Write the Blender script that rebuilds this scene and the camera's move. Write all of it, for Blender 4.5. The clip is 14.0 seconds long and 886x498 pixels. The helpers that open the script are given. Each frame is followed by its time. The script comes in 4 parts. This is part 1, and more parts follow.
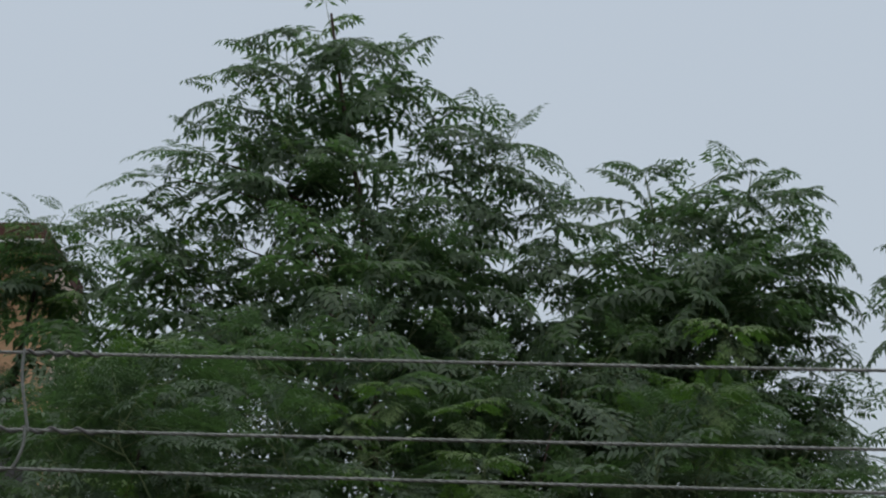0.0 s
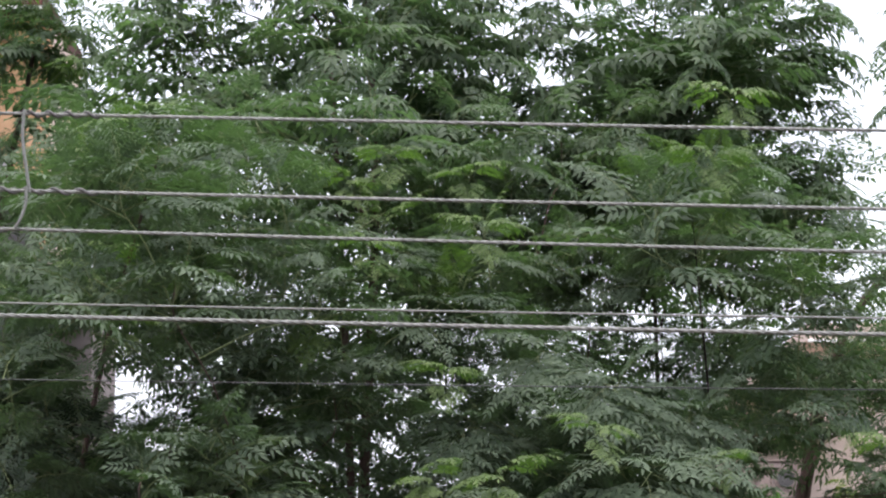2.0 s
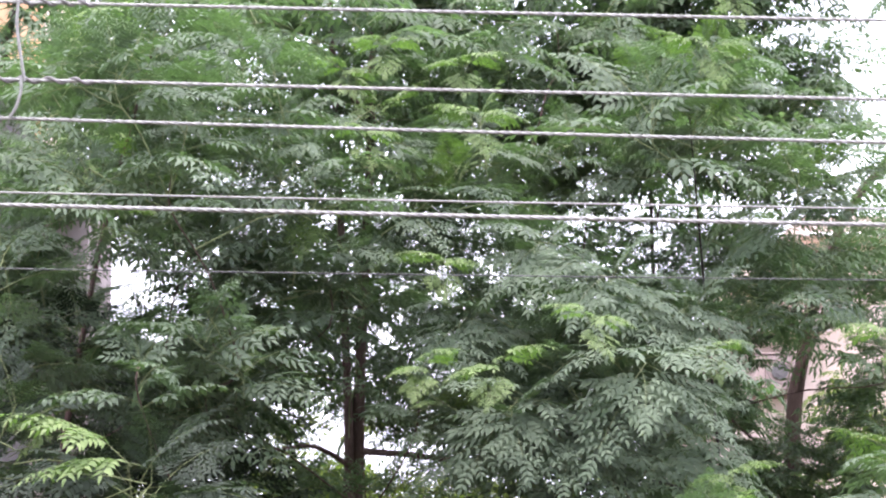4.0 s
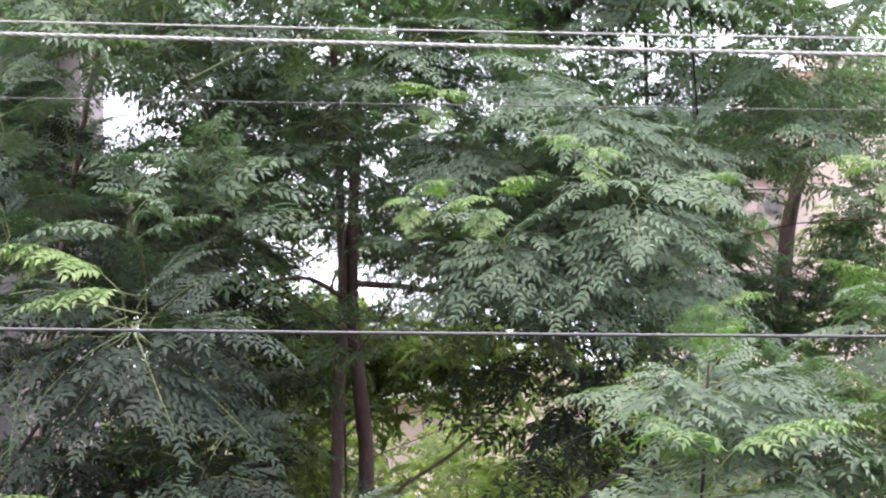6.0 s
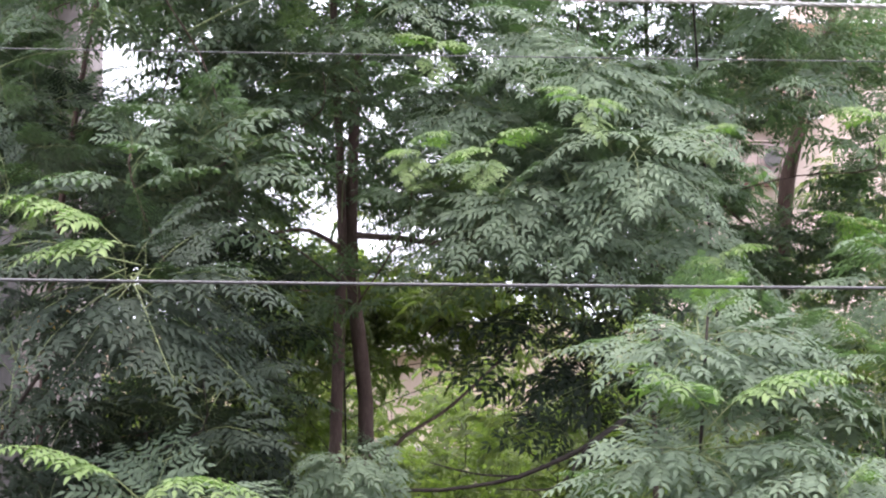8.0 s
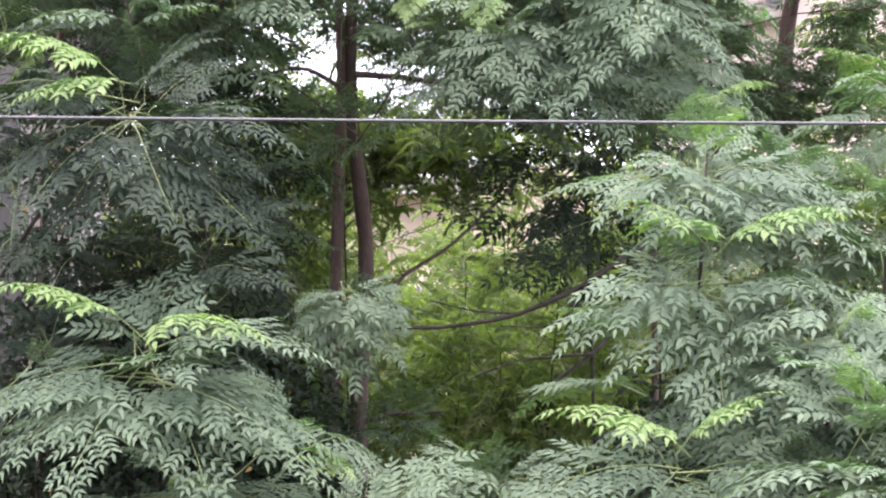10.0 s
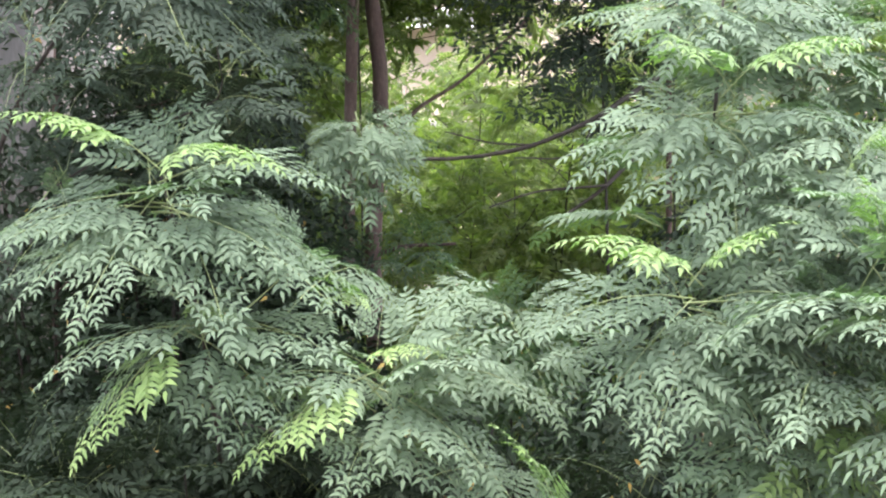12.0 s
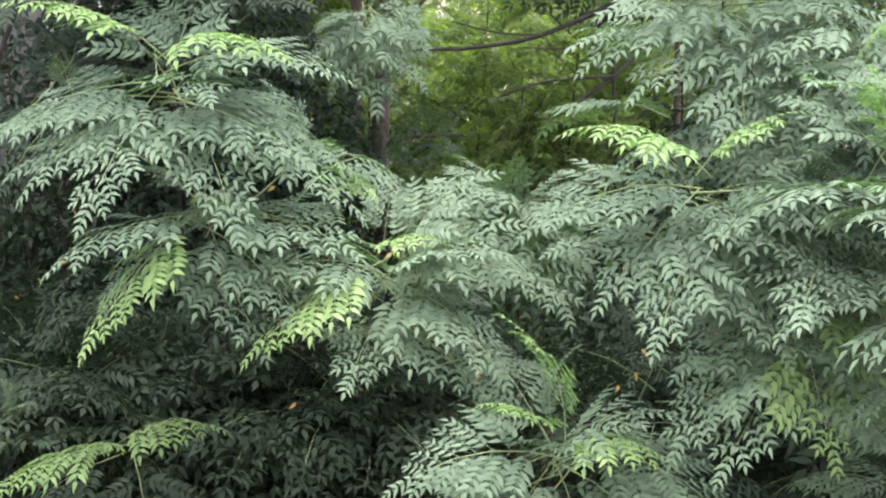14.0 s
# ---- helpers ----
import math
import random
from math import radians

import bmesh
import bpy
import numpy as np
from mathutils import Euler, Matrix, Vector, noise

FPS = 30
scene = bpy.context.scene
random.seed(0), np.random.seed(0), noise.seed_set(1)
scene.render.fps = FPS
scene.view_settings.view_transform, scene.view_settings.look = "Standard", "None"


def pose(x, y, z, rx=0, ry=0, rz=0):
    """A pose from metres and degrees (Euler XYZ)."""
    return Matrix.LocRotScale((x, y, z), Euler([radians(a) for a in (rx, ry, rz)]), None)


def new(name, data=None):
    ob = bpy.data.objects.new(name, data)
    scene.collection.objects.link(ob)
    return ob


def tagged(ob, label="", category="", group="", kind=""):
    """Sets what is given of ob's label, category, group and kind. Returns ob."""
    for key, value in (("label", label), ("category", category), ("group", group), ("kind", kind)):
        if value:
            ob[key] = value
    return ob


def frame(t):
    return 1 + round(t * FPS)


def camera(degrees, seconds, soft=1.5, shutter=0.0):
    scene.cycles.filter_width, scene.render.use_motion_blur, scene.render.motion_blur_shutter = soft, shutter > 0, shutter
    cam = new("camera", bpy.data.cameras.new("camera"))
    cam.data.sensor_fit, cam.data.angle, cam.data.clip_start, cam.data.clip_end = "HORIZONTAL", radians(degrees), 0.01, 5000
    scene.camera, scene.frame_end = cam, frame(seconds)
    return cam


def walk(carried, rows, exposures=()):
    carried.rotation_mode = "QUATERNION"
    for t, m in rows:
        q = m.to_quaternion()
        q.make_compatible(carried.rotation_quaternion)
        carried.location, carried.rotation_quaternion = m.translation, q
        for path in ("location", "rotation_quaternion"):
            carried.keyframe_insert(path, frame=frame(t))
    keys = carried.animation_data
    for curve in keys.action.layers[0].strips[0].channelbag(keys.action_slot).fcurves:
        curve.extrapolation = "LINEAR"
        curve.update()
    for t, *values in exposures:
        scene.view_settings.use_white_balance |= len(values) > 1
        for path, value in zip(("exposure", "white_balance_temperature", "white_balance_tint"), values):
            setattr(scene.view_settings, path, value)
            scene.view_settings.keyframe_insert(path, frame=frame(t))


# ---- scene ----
# A zoomed-in hand-held camera on an upper floor tilts down over a stand of young trees.
EYE = 4.6
cam = camera(23.5, 14.0, soft=2.2)
# seconds, pan to the right, tilt up, roll
TILTS = [
    (0, 0.0, 17.0, 0.0),
    (0.5, -0.001, 15.025, 0.004),
    (1, -0.024, 13.076, 0.058),
    (1.5, -0.026, 11.477, 0.057),
    (2, -0.03, 10.653, 0.079),
    (2.2, -0.037, 10.469, 0.017),
    (4.3, 0.101, 6.924, 0.039),
    (4.5, 0.103, 6.338, 0.056),
    (5, 0.161, 5.191, 0.052),
    (5.5, 0.177, 4.155, 0.019),
    (6, 0.271, 3.223, -0.013),
    (6.5, 0.289, 2.591, -0.028),
    (7, 0.3, 2.107, -0.056),
    (7.2, 0.298, 2.09, -0.086),
    (9.3, 0.283, -0.333, 0.024),
    (9.5, 0.291, -1.016, 0.037),
    (10, 0.294, -2.406, 0.058),
    (10.5, 0.287, -3.765, -0.038),
    (11, 0.291, -5.155, -0.087),
    (11.5, 0.159, -6.253, -0.057),
    (12, -0.103, -6.923, -0.021),
    (12.5, -0.195, -7.619, -0.04),
    (13, -0.193, -7.97, -0.128),
    (13.5, -0.248, -8.76, -0.065),
    (14, -0.293, -9.852, -0.008),
]
EXPOSURES = [(0.0, 0.08, 6300, 9), (0.5, 0.78, 6430, 11), (1.0, 1.14, 6430, 9), (1.5, 1.5, 6550, 15), (2.2, 1.8, 6450, 20), (4.4, 3.04, 6290, 30), (5.5, 3.0, 6310, 27), (7.0, 2.85, 6370, 23), (9.5, 3.12, 6390, 27), (11.5, 3.56, 6380, 17), (12.5, 3.56, 6380, 16), (14.0, 3.42, 6350, 14)]
# the hand turns the camera about the wrist, so the lens rises and sinks a little with the tilt
WRIST = 0.28


def held(pan, tilt, roll):
    rise = WRIST * math.sin(radians(tilt))
    return pose(0, WRIST * (math.cos(radians(tilt)) - 1), EYE + rise, 90 + tilt - math.degrees(rise / 11), roll, -pan)


walk(cam, [(t, held(pan, tilt, roll)) for t, pan, tilt, roll in TILTS], EXPOSURES)

# ---- sky and sun: bright overcast ----
SUN_UP, SUN_TURN = 80, 190
world = bpy.data.worlds.new("overcast_sky")
scene.world = world
world.use_nodes = True
wn, wl = world.node_tree.nodes, world.node_tree.links
sky = wn.new("ShaderNodeTexSky")
sky.sky_type, sky.sun_disc = "NISHITA", False
sky.sun_elevation, sky.sun_rotation = radians(SUN_UP), radians(SUN_TURN)
sky.air_density, sky.dust_density = 1.5, 6.0
veil = wn.new("ShaderNodeMix")
veil.data_type, veil.blend_type = "RGBA", "MIX"
veil.inputs["Factor"].default_value = 0.75
veil.inputs["B"].default_value = (5.7, 6.2, 6.75, 1)
wl.new(sky.outputs["Color"], veil.inputs["A"])
wl.new(veil.outputs["Result"], wn["Background"].inputs["Color"])
wn["Background"].inputs["Strength"].default_value = 0.1
sun = new("sun", bpy.data.lights.new("sun", "SUN"))
sun.data.energy, sun.data.angle, sun.data.color = 1.2, radians(50), (1, 0.97, 0.92)
sun.matrix_world = pose(0, 0, 30, 90 - SUN_UP, 0, 180 - SUN_TURN)


# ---- materials ----
def material(name, rough=0.6, metal=0.0):
    m = bpy.data.materials.new(name)
    m.use_nodes = True
    b = m.node_tree.nodes["Principled BSDF"]
    b.inputs["Roughness"].default_value, b.inputs["Metallic"].default_value = rough, metal
    return m, m.node_tree.nodes, m.node_tree.links, b


def ramp(nodes, stops):
    r = nodes.new("ShaderNodeValToRGB")
    while len(r.color_ramp.elements) < len(stops):
        r.color_ramp.elements.new(0.5)
    for e, (p, c) in zip(r.color_ramp.elements, stops):
        e.position, e.color = p, (*c, 1)
    return r


def leaf_material(name, dark, mid, light, rough, through_part, haze_bloom=0.15, shine=(1.1, 1.7, 0.6)):
    """Leaf blades: every leaflet has its own tone; patches of tone run through the crown; some light shines through."""
    m, n, l, b = material(name, rough)
    geo = n.new("ShaderNodeNewGeometry")
    big = n.new("ShaderNodeTexNoise")
    big.inputs["Scale"].default_value = 1.7
    l.new(geo.outputs["Position"], big.inputs["Vector"])
    add = n.new("ShaderNodeMath")
    add.operation = "MULTIPLY_ADD"
    add.inputs[1].default_value = 0.32
    l.new(geo.outputs["Random Per Island"], add.inputs[0])
    half = n.new("ShaderNodeMath")
    half.operation = "MULTIPLY"
    half.inputs[1].default_value = 0.66
    l.new(big.outputs["Fac"], half.inputs[0])
    l.new(half.outputs[0], add.inputs[2])
    tone = ramp(n, [(0.15, dark), (0.5, mid), (0.85, light)])
    l.new(add.outputs[0], tone.inputs["Fac"])
    l.new(tone.outputs["Color"], b.inputs["Base Color"])
    b.inputs["Specular IOR Level"].default_value = 0.16
    # sheen for the waxy bloom, with pale air haze put into it
    b.inputs["Sheen Weight"].default_value, b.inputs["Sheen Roughness"].default_value = haze_bloom, 0.4
    b.inputs["Sheen Tint"].default_value = (0.9, 0.96, 1.0, 1)
    glow = n.new("ShaderNodeBsdfTranslucent")
    warm = n.new("ShaderNodeMix")
    warm.data_type, warm.blend_type = "RGBA", "MULTIPLY"
    warm.inputs["Factor"].default_value = 1.0
    warm.inputs["B"].default_value = (*shine, 1)
    l.new(tone.outputs["Color"], warm.inputs["A"])
    l.new(warm.outputs["Result"], glow.inputs["Color"])
    both = n.new("ShaderNodeMixShader")
    both.inputs[0].default_value = through_part
    l.new(b.outputs[0], both.inputs[1])
    l.new(glow.outputs[0], both.inputs[2])
    l.new(both.outputs[0], n["Material Output"].inputs["Surface"])
    return m


def grained(name, stops, scale, rough, bump, stretch=(1, 1, 1), metal=0.0):
    """A surface with coarse and fine variation of tone and a matching relief."""
    m, n, l, b = material(name, rough, metal)
    place = n.new("ShaderNodeTexCoord")
    size = n.new("ShaderNodeMapping")
    size.inputs["Scale"].default_value = stretch
    l.new(place.outputs["Object"], size.inputs["Vector"])
    coarse, fine = n.new("ShaderNodeTexNoise"), n.new("ShaderNodeTexNoise")
    coarse.inputs["Scale"].default_value, fine.inputs["Scale"].default_value = scale, scale * 9
    coarse.inputs["Detail"].default_value = fine.inputs["Detail"].default_value = 5
    mix = n.new("ShaderNodeMix")
    mix.inputs["Factor"].default_value = 0.4
    for q, side in ((coarse, "A"), (fine, "B")):
        l.new(size.outputs[0], q.inputs["Vector"])
        l.new(q.outputs["Fac"], mix.inputs[side])
    tone = ramp(n, stops)
    l.new(mix.outputs["Result"], tone.inputs["Fac"])
    l.new(tone.outputs["Color"], b.inputs["Base Color"])
    b.inputs["Specular IOR Level"].default_value = 0.5 if rough < 0.7 else 0.12
    relief = n.new("ShaderNodeBump")
    relief.inputs["Strength"].default_value, relief.inputs["Distance"].default_value = bump, 0.01
    l.new(mix.outputs["Result"], relief.inputs["Height"])
    l.new(relief.outputs[0], b.inputs["Normal"])
    return m


LEAF_OLD = leaf_material("mature_leaf", (0.048, 0.07, 0.045), (0.084, 0.116, 0.075), (0.126, 0.166, 0.106), 0.68, 0.26, 0.11)
LEAF_CROWN = leaf_material("tall_tree_leaf", (0.05, 0.076, 0.046), (0.093, 0.13, 0.08), (0.146, 0.194, 0.115), 0.55, 0.44, 0.1, (1.0, 1.42, 0.66))
# mature leaf tones darkened: shade among the trees put into the colour
LEAF_SHADED = leaf_material("shaded_green_leaf", (0.017, 0.026, 0.017), (0.029, 0.041, 0.028), (0.045, 0.061, 0.041), 0.7, 0.24, 0.03)
LEAF_YOUNG = leaf_material("young_leaf", (0.062, 0.1, 0.033), (0.105, 0.155, 0.054), (0.165, 0.215, 0.085), 0.5, 0.28)
# leaf tones lightened and yellowed: light from behind put into the colour
LEAF_BACKLIT = leaf_material("backlit_yellow_green_leaf", (0.046, 0.068, 0.023), (0.094, 0.125, 0.046), (0.17, 0.19, 0.078), 0.5, 0.55, 0.12, (1.3, 1.6, 0.6))
# near-black leaf tones: deep shade near the ground put into the colour
LEAF_LOW_SHADED = leaf_material("shaded_low_leaf", (0.012, 0.019, 0.011), (0.02, 0.031, 0.018), (0.035, 0.049, 0.026), 0.65, 0.12, 0.0)
LEAF_DRY = leaf_material("dry_leaf", (0.22, 0.12, 0.04), (0.36, 0.22, 0.08), (0.5, 0.36, 0.16), 0.6, 0.3)
STEM = grained("leaf_stalk", [(0.3, (0.1, 0.13, 0.05)), (0.7, (0.17, 0.21, 0.085))], 20, 0.65, 0.1)
BARK = grained("brown_bark", [(0.25, (0.038, 0.025, 0.021)), (0.55, (0.09, 0.063, 0.055)), (0.8, (0.19, 0.145, 0.128))], 14, 0.85, 0.8, (1, 1, 0.25))
# near-black bark: shade under the crowns put into its colour
BARK_SHADED = grained("shaded_bark", [(0.3, (0.012, 0.01, 0.009)), (0.7, (0.045, 0.037, 0.032))], 20, 0.8, 0.6)
WIRE_BARE = grained("weathered_aluminium", [(0.3, (0.12, 0.124, 0.114)), (0.7, (0.26, 0.265, 0.245))], 60, 0.5, 0.3, metal=0.3)
WIRE_OLD = grained("dull_binding_wire", [(0.3, (0.05, 0.048, 0.046)), (0.7, (0.12, 0.115, 0.11))], 60, 0.6, 0.3)
WIRE_DARK = grained("black_cable_sheath", [(0.3, (0.012, 0.013, 0.015)), (0.7, (0.04, 0.042, 0.045))], 40, 0.4, 0.2)
PLASTER_ORANGE = grained("orange_plaster", [(0.3, (0.42, 0.24, 0.13)), (0.7, (0.58, 0.37, 0.22))], 1.2, 0.9, 0.2)
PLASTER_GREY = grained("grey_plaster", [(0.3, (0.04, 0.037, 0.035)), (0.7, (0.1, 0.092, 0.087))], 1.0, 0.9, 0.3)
PLASTER_DUSTY = grained("dusty_plaster", [(0.3, (0.17, 0.15, 0.14)), (0.7, (0.3, 0.265, 0.25))], 1.1, 0.9, 0.3)
PLASTER_PINK = grained("pinkish_plaster", [(0.3, (0.46, 0.37, 0.31)), (0.7, (0.62, 0.52, 0.45))], 0.9, 0.9, 0.2)
ROOF_BROWN = grained("brown_roof_edge", [(0.3, (0.06, 0.028, 0.024)), (0.7, (0.12, 0.06, 0.05))], 3, 0.8, 0.2)
WHITE_PAINT = grained("white_paint", [(0.3, (0.66, 0.66, 0.64)), (0.7, (0.8, 0.8, 0.78))], 4, 0.6, 0.1)
CONCRETE = grained("concrete", [(0.3, (0.22, 0.21, 0.2)), (0.7, (0.38, 0.37, 0.35))], 3, 0.9, 0.3)
GLASS_DARK, _, _, _b = material("window_glass", 0.08)
_b.inputs["Base Color"].default_value = (0.02, 0.022, 0.025, 1)
SOIL = grained("soil_and_litter", [(0.2, (0.05, 0.037, 0.025)), (0.5, (0.1, 0.075, 0.05)), (0.8, (0.09, 0.1, 0.04))], 0.7, 0.95, 0.6)


# ---- building blocks ----
def quad_mesh(name, verts, quads, mats, slots):
    me = bpy.data.meshes.new(name)
    quads = np.ascontiguousarray(quads, dtype=np.int32)
    me.vertices.add(len(verts))
    me.vertices.foreach_set("co", np.ascontiguousarray(verts, dtype=np.float32).ravel())
    me.loops.add(quads.size)
    me.loops.foreach_set("vertex_index", quads.ravel())
    me.polygons.add(len(quads))
    me.polygons.foreach_set("loop_start", np.arange(0, quads.size, 4, dtype=np.int32))
    me.polygons.foreach_set("material_index", np.ascontiguousarray(slots, dtype=np.int32))
    me.update(calc_edges=True)
    for m in mats:
        me.materials.append(m)
    return me


def hang(ob, parent):
    ob.parent = parent
    return ob


def part(name, bm, mat, parent, label=""):
    me = bpy.data.meshes.new(name)
    bm.to_mesh(me)
    bm.free()
    me.materials.append(mat)
    return tagged(hang(new(name, me), parent), label)


def tube_arrays(points, radii, sides=8, knots=0.0, rng=None):
    """A round tapered limb along a line of points, with slight swellings."""
    pts = np.array(points, dtype=float)
    n = len(pts)
    along = np.gradient(pts, axis=0)
    along /= np.linalg.norm(along, axis=1)[:, None] + 1e-9
    ref = np.array([0.0, 1.0, 0.0]) if abs(along[:, 1]).mean() < 0.8 else np.array([1.0, 0.0, 0.0])
    side = np.cross(along, ref)
    side /= np.linalg.norm(side, axis=1)[:, None] + 1e-9
    other = np.cross(along, side)
    ang = np.arange(sides) * 2 * np.pi / sides
    r = np.array(radii, dtype=float)[:, None] * np.ones((1, sides))
    if knots and rng is not None:
        r *= 1 + knots * (rng.random((n, sides)) - 0.5)
    v = pts[:, None, :] + r[:, :, None] * (np.cos(ang)[None, :, None] * side[:, None, :] + np.sin(ang)[None, :, None] * other[:, None, :])
    i = np.arange(n - 1)[:, None] * sides
    k = np.arange(sides)[None, :]
    k2 = (k + 1) % sides
    q = np.stack([i + k, i + k2, i + sides + k2, i + sides + k], -1).reshape(-1, 4)
    return v.reshape(-1, 3), q


def smooth_line(points, n):
    """A Catmull-Rom line through the points."""
    p = np.array(points, dtype=float)
    p = np.vstack([2 * p[0] - p[1], p, 2 * p[-1] - p[-2]])
    out = []
    for u in np.linspace(0, len(p) - 3 - 1e-6, n):
        i, t = int(u), u - int(u)
        a, b, c, d = p[i:i + 4]
        out.append(0.5 * (2 * b + (c - a) * t + (2 * a - 5 * b + 4 * c - d) * t * t + (3 * b - a - 3 * c + d) * t ** 3))
    return np.array(out)


def tube(name, points, radii, mat, parent=None, sides=8, knots=0.0, rng=None, label=""):
    v, q = tube_arrays(points, radii, sides, knots, rng)
    ob = new(name, quad_mesh(name, v, q, [mat], np.zeros(len(q))))
    ob.data.polygons.foreach_set("use_smooth", np.ones(len(q), dtype=bool))
    ob.parent = parent
    return tagged(ob, label)


def box(bm, x0, x1, y0, y1, z0, z1):
    made = bmesh.ops.create_cube(bm, size=1, matrix=Matrix.LocRotScale(((x0 + x1) / 2, (y0 + y1) / 2, (z0 + z1) / 2), None, (x1 - x0, y1 - y0, z1 - z0)))
    return made["verts"]


def block(name, dims, mat, parent, label="", bevel=0.01):
    bm = bmesh.new()
    box(bm, *dims)
    if bevel:
        bmesh.ops.bevel(bm, geom=bm.edges[:], offset=bevel, segments=1, affect="EDGES")
    return part(name, bm, mat, parent, label)


# ---- leaves ----
UP = np.array([0.0, 0.0, 1.0])


def unit(v):
    return v / (np.linalg.norm(v) + 1e-9)


def leaflet(base, way, face, length, width, fine, curl=0.14, bend=None):
    """A pointed blade folded along its midrib; face: about square to the blade."""
    side = unit(np.cross(way, face))
    top = unit(np.cross(side, way))
    fold = 0.14 * width
    sag = -top * length * curl
    tip = base + way * length + sag
    if bend is not None:
        tip = tip + bend * length * 0.16
    if fine:
        low, high = base + way * length * 0.28 + top * fold, base + way * length * 0.66 + top * fold * 0.6 + sag * 0.4
        if bend is not None:
            high = high + bend * length * 0.04
        v = [base, low + side * width * 0.5, high + side * width * 0.27, tip, high - side * width * 0.27, low - side * width * 0.5, base + way * length * 0.52 + sag * 0.15]
        return v, [(0, 1, 2, 6), (0, 6, 4, 5), (6, 2, 3, 4)]
    v = [base, base + way * length * 0.4 + side * width * 0.5 + top * fold, tip, base + way * length * 0.4 - side * width * 0.5 + top * fold]
    return v, [(0, 1, 2, 3)]


def compound_leaf(rng, lift, length, pairs, leaflet_pairs, droop, fine, blade, slim=0.3, spread=0.32):
    """A twice-feathered leaf: an arching stalk, side stalks in pairs that shorten towards the tip, pointed leaflets that hang a little. It grows along +y."""
    V, Q, S = [], [], []

    def add(vs, qs, slot):
        o = len(V)
        V.extend(vs)
        Q.extend([tuple(o + i for i in q) for q in qs])
        S.extend([slot] * len(qs))

    steps = 12
    line, ways = [np.zeros(3)], []
    bend = (rng.random() - 0.5) * 0.5
    for k in range(steps):
        p = radians(max(lift - droop * (k / steps) ** 1.2, min(-50, lift - 0.5 * droop)))
        w = unit(np.array([bend * k / steps, math.cos(p), math.sin(p)]))
        ways.append(w)
        line.append(line[-1] + w * length / steps)
    line = np.array(line)
    ways.append(ways[-1])
    r = 0.0034 * length / 0.5
    tv, tq = tube_arrays(line[::3], np.linspace(r, r * 0.35, len(line[::3])), 3)
    add(list(tv), [tuple(q) for q in tq], 1)
    slack = (0.08 if fine else 0.45) + 0.4 * rng.random() + (0.45 if blade == 2 else 0)

    def feather(root, way, size, n, hang_down, face_up):
        """A side stalk that bends down, with its leaflets spread flat to both sides."""
        m = 5
        across = unit(np.cross(way, face_up + 0.3 * UP + 0.4 * (rng.random(3) - 0.5)))
        pts, dirs = [root], []
        for k in range(m):
            w = unit(way - UP * hang_down * ((k + 0.6) / m))
            dirs.append(w)
            pts.append(pts[-1] + w * size / m)
        pts = np.array(pts)
        flat = across * 0.0016
        raised = UP * 0.0025
        for k in (0, 2):
            add([pts[k] - flat + raised, pts[k] + flat + raised, pts[k + 2 + k // 2] + flat * 0.6 + raised, pts[k + 2 + k // 2] - flat * 0.6 + raised], [(0, 1, 2, 3)], 0)
        wide = 0.39 if fine else 0.36
        for k in range(n):
            f = 0.2 + 0.66 * k / max(1, n - 1)
            at = f * m
            i = min(int(at), m - 1)
            here = pts[i] + (pts[i + 1] - pts[i]) * (at - i)
            d = dirs[i]
            face = np.cross(across, d)
            ll = (1.08 if fine else 1.0) * slim * (0.45 * size + 0.5 * length * spread) * (0.8 + 0.35 * math.sin(math.pi * (0.2 + 0.6 * f))) * (0.88 + 0.24 * rng.random())
            for s in (-1, 1):
                w = unit(d * (0.42 + 0.3 * f) + across * s * 0.9 + 0.34 * (rng.random(3) - 0.5) - UP * 0.1)
                add(*leaflet(here, w, face, ll, ll * wide, fine, 0.08 if fine else 0.14, d), 0)
        add(*leaflet(pts[-1], unit(dirs[-1] - UP * 0.2), np.cross(across, dirs[-1]), slim * (0.5 * size + 0.6 * length * spread), slim * 0.37 * (0.5 * size + 0.6 * length * spread), fine), 0)

    for k in range(pairs):
        g = k / (pairs - 1)
        f = (0.26 if fine else 0.24) + (0.68 if fine else 0.7) * g
        at = f * steps
        i = int(at)
        here = line[i] + (line[i + 1] - line[i]) * (at - i)
        d = ways[i]
        side = unit(np.cross(d, UP))
        size = length * spread * (0.92 + 0.3 * math.sin(math.pi * min(1.0, g + 0.3)) - 0.5 * g)
        n = max(1 if fine else 2, round(leaflet_pairs * size / (length * spread)))
        for s in (-1, 1):
            feather(here, unit(d * (0.45 + 0.45 * g) + side * s * 0.85 + UP * 0.12 + 0.26 * (rng.random(3) - 0.5)), size * (0.9 + 0.2 * rng.random()), n, (slack + 0.25 * rng.random()) * max(0.2, math.hypot(d[0], d[1])), unit(np.cross(side, d)))
    feather(line[-1], unit(ways[-1] + UP * 0.05), length * spread * 0.62, max(2, leaflet_pairs - 2), 0.4, unit(np.cross(np.cross(ways[-1], UP), ways[-1])))
    return np.array(V), np.array(Q), np.array(S), blade


